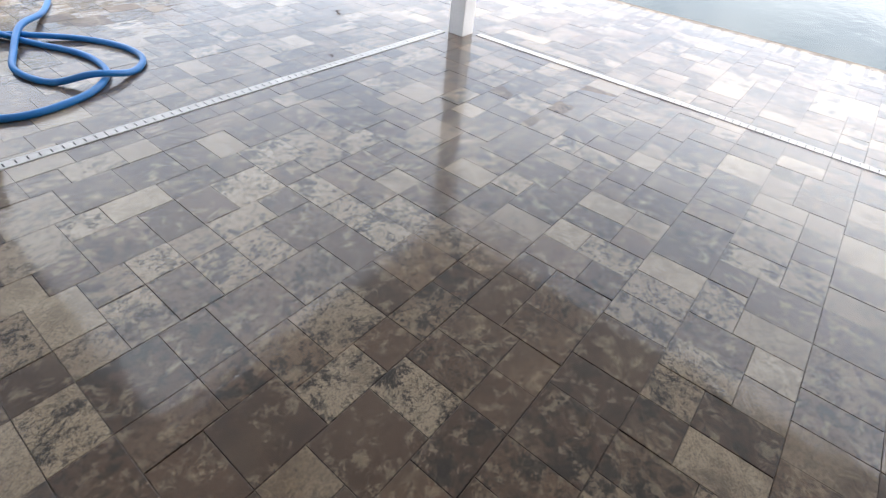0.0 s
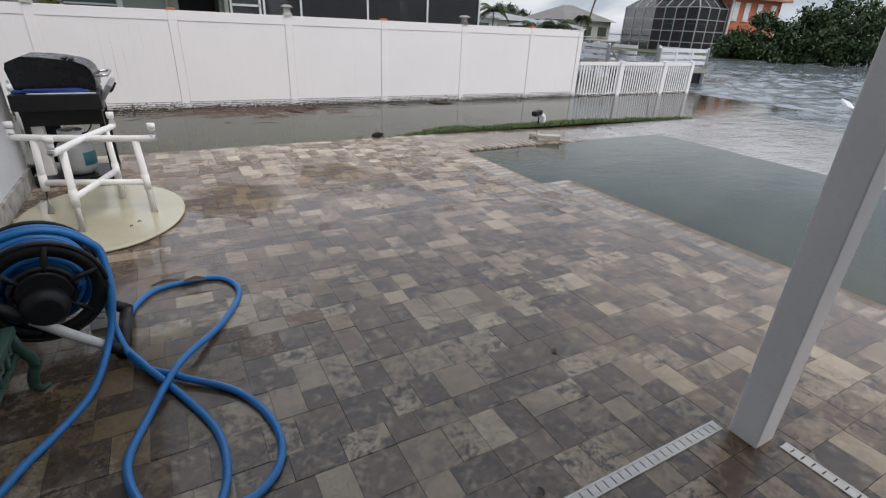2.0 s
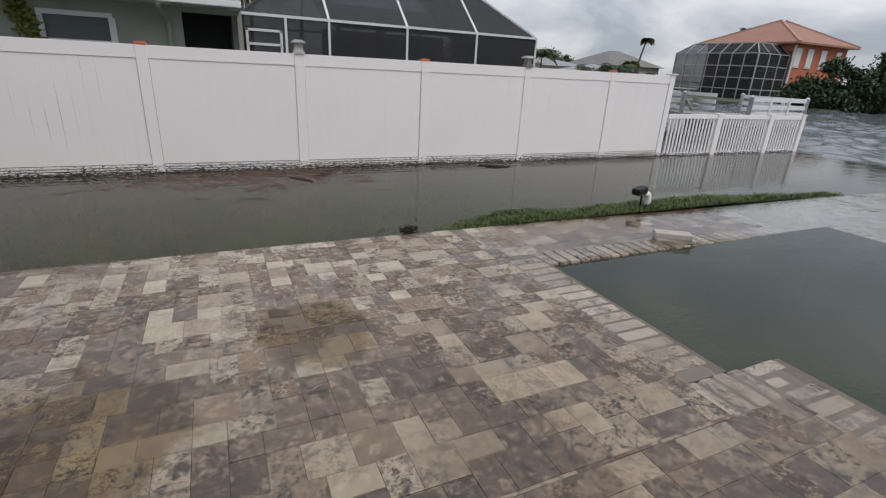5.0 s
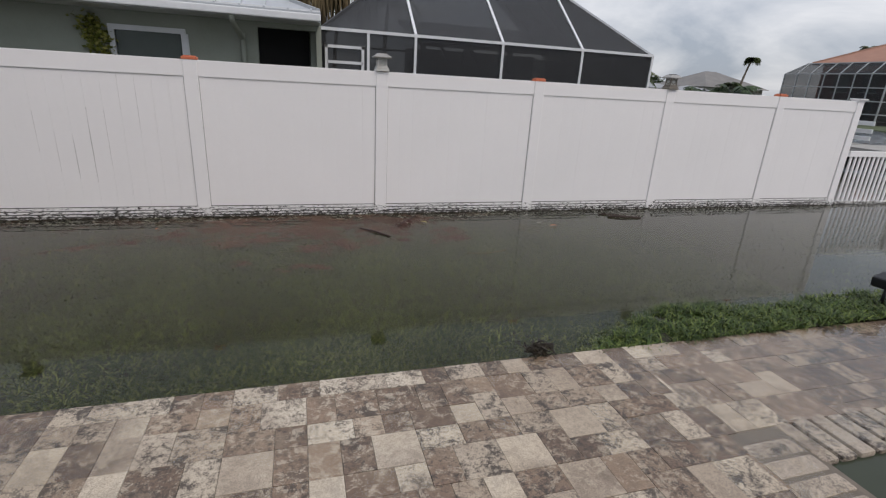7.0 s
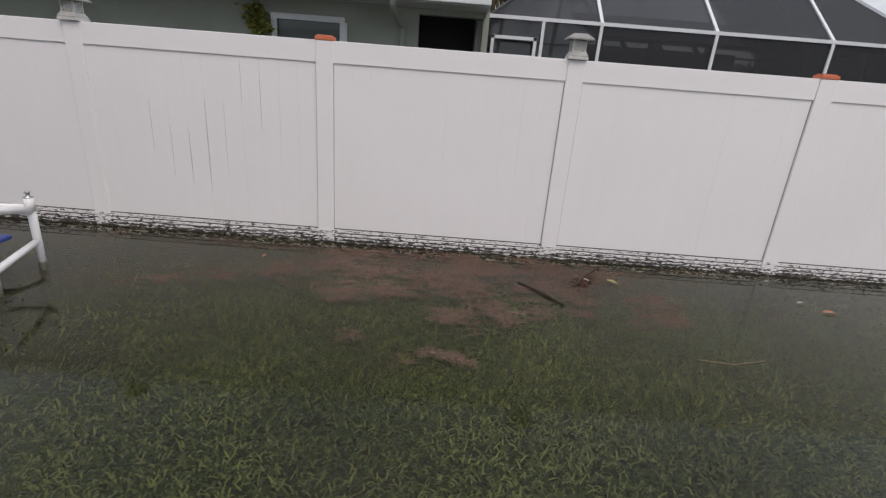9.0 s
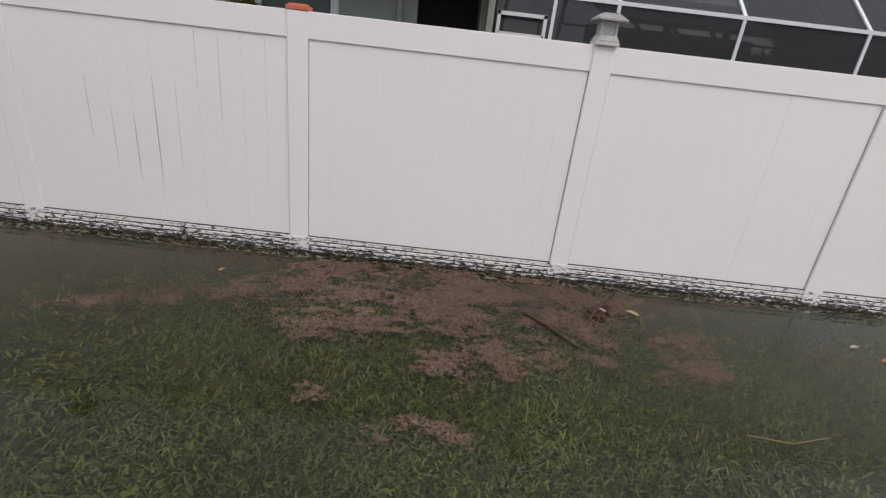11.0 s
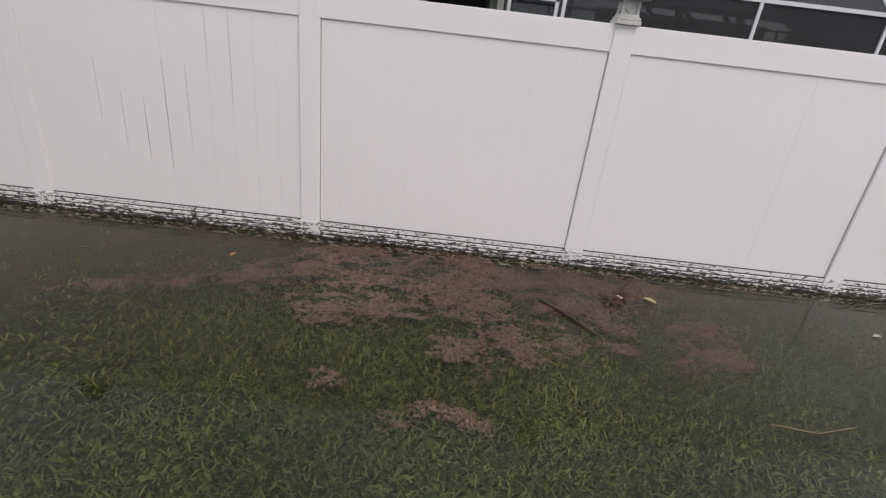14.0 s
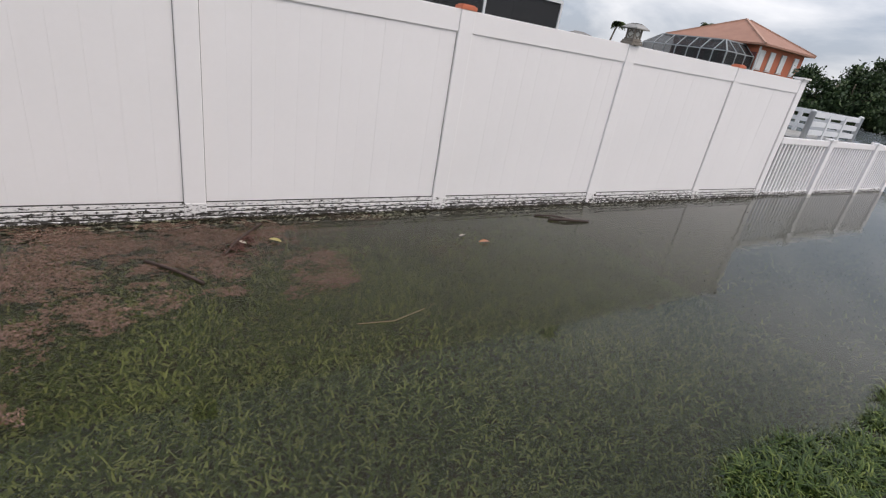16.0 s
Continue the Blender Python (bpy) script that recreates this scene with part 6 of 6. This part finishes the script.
for x in (53.9, 55.9, 58.2, 60.9):
    w = new("window")
    w.parent = coral
    bm = bmesh.new()
    box(bm, (x, HY0 - 0.06, 4.35), (0.95, 0.1, 1.75), bevel=0.02)
    part("shutter", bm, M_WHITE_TRIM, w, "white storm shutter")
    bm = bmesh.new()
    box(bm, (x, HY0 - 0.05, 3.4), (1.15, 0.12, 0.1))
    part("sill", bm, M_WHITE_TRIM, w)
bm = bmesh.new()
box(bm, (HX0, HY0 - 0.06, 2.75), (0.2, 0.12, 5.5))
part("corner_trim", bm, M_WHITE_TRIM, coral)
M_FAR_BEAM = plain("grey_aluminium_beam", (0.36, 0.37, 0.38), (0.3, 0.31, 0.32), 3, 0.45)
far_cage = thing("pool_cage", pose(0, 0, 0), "two-storey pool cage with grey frame on the orange house", "pool cage")
GX, GY0, GY1, GE, GT, GI = 48.2, 26.3, 36.2, 4.45, 5.5, 1.25
gy = [GY0 + (GY1 - GY0) * k / 7 for k in range(8)]
for y in gy:
    beam("upright", (GX, y, 0), (GX, y, GE), 0.10, M_FAR_BEAM, far_cage)
    ky = min(max(y, GY0 + GI), GY1 - GI)
    beam("roof_beam", (GX, y, GE), (GX + GI, ky, GT), 0.10, M_FAR_BEAM, far_cage)
    beam("roof_beam", (GX + GI, ky, GT), (HX0 - 0.2, ky, GT + 0.02), 0.08, M_FAR_BEAM, far_cage)
for z in (1.0, 2.1, 3.25, GE):
    beam("rail", (GX, GY0, z), (GX, GY1, z), 0.09, M_FAR_BEAM, far_cage)
    beam("rail", (GX, GY0, z), (HX0 - 0.1, GY0, z), 0.09, M_FAR_BEAM, far_cage)
beam("rail", (GX + GI, GY0 + GI, GT), (GX + GI, GY1 - GI, GT), 0.10, M_FAR_BEAM, far_cage)
beam("rail", (GX + GI, GY0 + GI, GT), (HX0 - 0.1, GY0 + GI, GT), 0.10, M_FAR_BEAM, far_cage)
for x in (49.9, 51.5, 53.0):
    beam("upright", (x, GY0, 0), (x, GY0, GE), 0.10, M_FAR_BEAM, far_cage)
    beam("roof_beam", (x, GY0, GE), (max(GX + GI, x), GY0 + GI, GT), 0.09, M_FAR_BEAM, far_cage)
for corners in ([(GX, GY1, 0), (GX, GY0, 0), (GX, GY0, GE), (GX, GY1, GE)], [(GX, GY0, 0), (HX0, GY0, 0), (HX0, GY0, GE), (GX, GY0, GE)], [(GX, GY1, GE), (GX, GY0, GE), (GX + GI, GY0 + GI, GT), (GX + GI, GY1 - GI, GT)],
                [(GX, GY0, GE), (HX0, GY0, GE), (HX0, GY0 + GI, GT), (GX + GI, GY0 + GI, GT)], [(GX + GI, GY1 - GI, GT), (GX + GI, GY0 + GI, GT), (HX0, GY0 + GI, GT), (HX0, GY1 - GI, GT)]):
    slab("screen_panel", corners, 0.01, M_SCREEN_FAR, far_cage)

# ---- low houses further off ----
M_GREY_ROOF = plain("grey_shingle_roof", (0.20, 0.19, 0.18), (0.15, 0.145, 0.14), 0.8, 0.8, 0.1, 0.4, 6)
M_PALE_WALL = plain("pale_wall", (0.52, 0.52, 0.48), (0.45, 0.45, 0.42), 0.5, 0.8)
M_PALE_ROOF = plain("pale_roof", (0.30, 0.31, 0.32), (0.24, 0.25, 0.26), 0.5, 0.7)


def far_house(cx, cy, w, d, ez, rz, roof, label, turn=0):
    h = thing("house", pose(cx, cy, 0, 0, 0, turn), label, "house", "houses across the canal")
    bm = bmesh.new()
    box(bm, (0, 0, ez / 2), (w, d, ez))
    part("wall", bm, M_PALE_WALL, h)
    bm = bmesh.new()
    va = [bm.verts.new((sx * (w / 2 + 0.5), sy * (d / 2 + 0.5), ez)) for sx, sy in ((-1, -1), (1, -1), (1, 1), (-1, 1))]
    t1, t2 = bm.verts.new((-w / 2 + d * 0.4, 0, rz)), bm.verts.new((w / 2 - d * 0.4, 0, rz))
    for fc in ((va[0], va[1], t2, t1), (va[1], va[2], t2), (va[2], va[3], t1, t2), (va[3], va[0], t1), (va[3], va[2], va[1], va[0])):
        bm.faces.new(fc)
    part("roof", bm, roof, h)
    for k in range(3):
        wn_ = new("window")
        wn_.parent = h
        bm = bmesh.new()
        box(bm, (-w / 2 + (k + 0.5) * w / 3, -d / 2 - 0.02, ez * 0.58), (1.5, 0.06, 1.1), bevel=0.02)
        part("pane", bm, M_WINDOW, wn_)
        bm = bmesh.new()
        box(bm, (-w / 2 + (k + 0.5) * w / 3, -d / 2 - 0.03, ez * 0.58 - 0.6), (1.7, 0.1, 0.1))
        part("sill", bm, M_WHITE_TRIM, wn_)


far_house(27, 45, 12, 8, 2.5, 3.4, M_GREY_ROOF, "low house with grey shingle roof in the distance")
far_house(36, 46, 9, 8, 2.4, 3.3, M_PALE_ROOF, "low pale-roofed house in the distance")
far_house(36.5, 36.5, 5, 6, 1.9, 2.7, M_PALE_ROOF, "small pale-roofed building beside the orange house")
far_house(46, 44, 8, 8, 2.8, 4.6, M_GREY_ROOF, "low house with grey roof in the distance")
for k, (x, y, h, w) in enumerate(((20, 52, 4.5, 7), (30, 55, 5.0, 8), (42, 52, 4.6, 7), (13.5, 21, 2.6, 3.0))):
    tree((x, y, 0.1), (w, w, h), 200 + k, "green tree among distant houses")

# ---- floating dock beside the canal ----
M_DOCK = plain("weathered_dock_board", (0.34, 0.33, 0.31), (0.26, 0.25, 0.235), 2, 0.8, 0.1, 0.3, 25)
dock = thing("boat_dock", pose(-0.075, -0.08, 0), "weathered grey boat dock with white railings on the canal", "dock")
for x0, x1, y0, y1 in ((13.2, 16.2, 2.2, 4.6), (13.2, 15.0, 4.6, 9.0)):
    for k in range(int((y1 - y0) / 0.155)):
        bm = bmesh.new()
        box(bm, ((x0 + x1) / 2, y0 + (k + 0.5) * 0.155, 0.50), (x1 - x0, 0.145, 0.04), bevel=0.004)
        part("plank", bm, M_DOCK, dock)
bm = bmesh.new()
box(bm, (14.7, 3.4, 0.40), (3.05, 2.4, 0.14), bevel=0.02)
box(bm, (14.1, 6.8, 0.40), (1.8, 4.4, 0.14), bevel=0.02)
part("frame", bm, M_DOCK, dock)
bm = bmesh.new()
box(bm, (14.7, 3.4, 0.14), (2.8, 2.1, 0.40), bevel=0.06)
part("float", bm, M_BLACK, dock, "black dock float")
for x, y in ((13.4, 2.3), (16.1, 2.3), (16.1, 4.5), (13.3, 4.6), (14.9, 6.8), (14.9, 8.9), (13.3, 8.9)):
    bm = bmesh.new()
    lathe(bm, [(0.065, -1.0), (0.065, 1.16), (0.08, 1.16), (0.03, 1.21)], (x, y, 0), 12)
    part("piling", bm, M_WHITE_TRIM, dock)
for p, q in (((13.4, 2.3), (16.1, 2.3)), ((16.1, 2.3), (16.1, 4.5)), ((14.9, 4.6), (14.9, 8.9)), ((13.3, 4.6), (13.3, 8.9))):
    for z in (0.68, 0.88, 1.10):
        bm = bmesh.new()
        d = Vector((q[0] - p[0], q[1] - p[1], 0))
        box(bm, ((p[0] + q[0]) / 2, (p[1] + q[1]) / 2, z), (d.length, 0.05, 0.12), Matrix.Rotation(math.atan2(d.y, d.x), 3, "Z"), bevel=0.006)
        part("rail", bm, M_WHITE_TRIM, dock)
    for k in (0.33, 0.66):
        x, y = p[0] + (q[0] - p[0]) * k, p[1] + (q[1] - p[1]) * k
        beam("rail_post", (x, y, 0.5), (x, y, 1.12), 0.09, M_WHITE_TRIM, dock)
bench = thing("picnic_table", pose(14.02, 5.82, 0.521), "grey slatted picnic table on the dock", "table")
for k in range(5):
    bm = bmesh.new()
    box(bm, (-0.3 + k * 0.15, 0, 0.74), (0.14, 1.6, 0.04), bevel=0.005)
    part("top_slat", bm, M_DOCK, bench)
for sx in (-0.62, 0.62):
    bm = bmesh.new()
    box(bm, (sx, 0, 0.44), (0.24, 1.6, 0.04), bevel=0.005)
    part("seat", bm, M_DOCK, bench)
for sy in (-0.6, 0.6):
    beam("leg", (-0.62, sy, 0.0), (0.2, sy, 0.74), 0.07, M_DOCK, bench)
    beam("leg", (0.62, sy, 0.0), (-0.2, sy, 0.74), 0.07, M_DOCK, bench)
    beam("cross_bar", (-0.7, sy, 0.40), (0.7, sy, 0.40), 0.06, M_DOCK, bench)

# a moored boat far off and a board adrift
boat = thing("moored_boat", pose(56, -4.5, WATER), "small white motorboat moored under far trees", "boat")
bm = bmesh.new()
sec = [(0.0, 0.05, 0.75), (0.8, 0.9, 0.85), (2.5, 1.15, 0.75), (5.0, 1.1, 0.7)]
rings = [[bm.verts.new((hw * s_, x, z)) for s_, z in ((-1, top), (-0.7, -0.1), (0.7, -0.1), (1, top))] for x, hw, top in sec]
for p, q in zip(rings, rings[1:]):
    for k in range(3):
        bm.faces.new((p[k], p[k + 1], q[k + 1], q[k]))
    bm.faces.new((p[3], p[0], q[0], q[3]))
bm.faces.new(rings[-1])
part("hull", bm, M_WHITE_PLASTIC, boat)
bm = bmesh.new()
box(bm, (0, 2.8, 1.15), (1.4, 1.6, 0.8), bevel=0.1)
part("cabin", bm, M_WHITE_PLASTIC, boat)
bm = bmesh.new()
box(bm, (0, 2.8, 1.3), (1.44, 1.3, 0.35), bevel=0.03)
part("window", bm, M_WINDOW, boat)
bm = bmesh.new()
box(bm, (0, 0, 0.03), (0.95, 0.26, 0.09), Euler((0.35, -0.12, 0)).to_matrix(), bevel=0.02)
drift = part("drifting_board", bm, M_WHITE_PLASTIC)
drift.matrix_basis = pose(14.76, -3.37, WATER, 0, 0, 35)
tagged(drift, "white plastic board adrift on the canal", "board")

# ---- pavers: the setting's pieces ----


def paving(x0, x1, y0, y1, seed):
    """Blocks of a random course bond: rows of (x, y, width, depth)."""
    r = random.Random(seed)
    u = 0.068
    out = []
    y = y1
    patterns = [
        [(0, 0, 3, 3), (3, 0, 2, 3), (0, 3, 2, 2), (2, 3, 3, 2)],
        [(0, 0, 2, 3), (2, 0, 3, 3), (0, 3, 3, 2), (3, 3, 2, 2)],
        [(0, 0, 2, 2), (2, 0, 3, 2), (0, 2, 3, 3), (3, 2, 2, 3)],
        [(0, 0, 3, 2), (3, 0, 2, 2), (0, 2, 2, 3), (2, 2, 3, 3)],
        [(0, 0, 2, 2), (2, 0, 2, 2), (0, 2, 2, 3), (2, 2, 2, 3)],
        [(0, 0, 2, 3), (2, 0, 2, 3), (0, 3, 2, 2), (2, 3, 2, 2)],
        [(0, 0, 2, 3), (2, 0, 2, 2), (0, 3, 2, 2), (2, 2, 2, 3)],
    ]
    first = True
    while y > y0:
        h = 2 if first else r.choice((5, 5, 5, 2, 2, 3))
        first = False
        x = x0 - r.randrange(0, 5) * u
        while x < x1:
            if h == 5:
                p = r.choice(patterns)
                w = max(a + c for a, b, c, d in p)
                items = p
            else:
                w = r.choice((2, 3, 3) if h == 2 else (2, 2, 3))
                items = [(0, 0, w, h)]
            for a, b, c, d in items:
                bx0, bx1 = max(x + a * u, x0), min(x + (a + c) * u, x1)
                by1, by0 = y - b * u, max(y - (b + d) * u, y0)
                if bx1 - bx0 > 0.012 and by1 - by0 > 0.012:
                    out.append(((bx0 + bx1) / 2, (by0 + by1) / 2, bx1 - bx0, by1 - by0))
            x += w * u
        y -= h * u
    return out


def paver_mesh(name, material):
    """A unit block with an upper edge rounded by wear."""
    bm = bmesh.new()
    box(bm, (0, 0, -0.5), (1, 1, 1))
    top = [f for f in bm.faces if f.normal.z > 0.9]
    es = list(top[0].edges)
    bmesh.ops.bevel(bm, geom=es, offset=0.011, segments=1, affect="EDGES")
    low = [f for f in bm.faces if f.normal.z < -0.9]
    bmesh.ops.delete(bm, geom=low, context="FACES")
    return mesh_of(name, bm, material)


bm = bmesh.new()
box(bm, (-0.93, -11.2, -0.108), (5.34, 10.0, 0.2))
box(bm, (-1.14, -4.82, -0.110), (4.9, 2.72, 0.2))
box(bm, (3.4, -3.98, -0.26), (13.2, 1.03, 0.2))
box(bm, (7.75, -10.3, -0.28), (4.5, 11.7, 0.2))
patio = setting("patio_paving", bm, M_SAND, "wet tan and grey concrete paver patio with sanded joints", "paving")

unit = paver_mesh("paver", M_PAVER)
rest_unit = [tuple(v.co) for v in unit.vertices], [tuple(p.vertices) for p in unit.polygons]
blocks = []
for area in ((WALL_X + 0.03, JOG_X - 0.291, -15.9, JOG_Y - 0.292, 3), (WALL_X + 0.03, POOL_X0 - 0.291, JOG_Y - 0.292, LAWN_Y, 5), (POOL_X0 - 0.3, 9.8, POOL_Y1 + 0.22, LAWN_Y, 8), (POOL_X1 + 0.25, 9.8, -15.9, POOL_Y1 + 0.22, 9)):
    blocks += paving(*area)


rp = random.Random(11)
singles, rest_v, rest_f = 0, [], []
near = lambda b: (-1.9 < b[0] < 0.4 and -5.6 < b[1] < LAWN_Y) or (-2.6 < b[0] < -1.0 and -10.8 < b[1] < -9.6)
for b in blocks:
    z = patio_z(b[0], b[1]) + rp.uniform(-0.0015, 0.0015)
    gap = 0.002
    tilt = Euler((rp.uniform(-0.004, 0.004), rp.uniform(-0.004, 0.004), 0))
    m = Matrix.LocRotScale((b[0], b[1], z), tilt, (b[2] - gap, b[3] - gap, 0.06))
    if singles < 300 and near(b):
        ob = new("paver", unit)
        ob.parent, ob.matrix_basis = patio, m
        singles += 1
    else:
        k = len(rest_v)
        rest_v += [tuple(m @ Vector(v)) for v in rest_unit[0]]
        rest_f += [tuple(k + i for i in f) for f in rest_unit[1]]
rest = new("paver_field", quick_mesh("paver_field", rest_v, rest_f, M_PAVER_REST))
rest.parent = patio
tagged(rest, "further blocks of the same wet paving", kind="stuff")
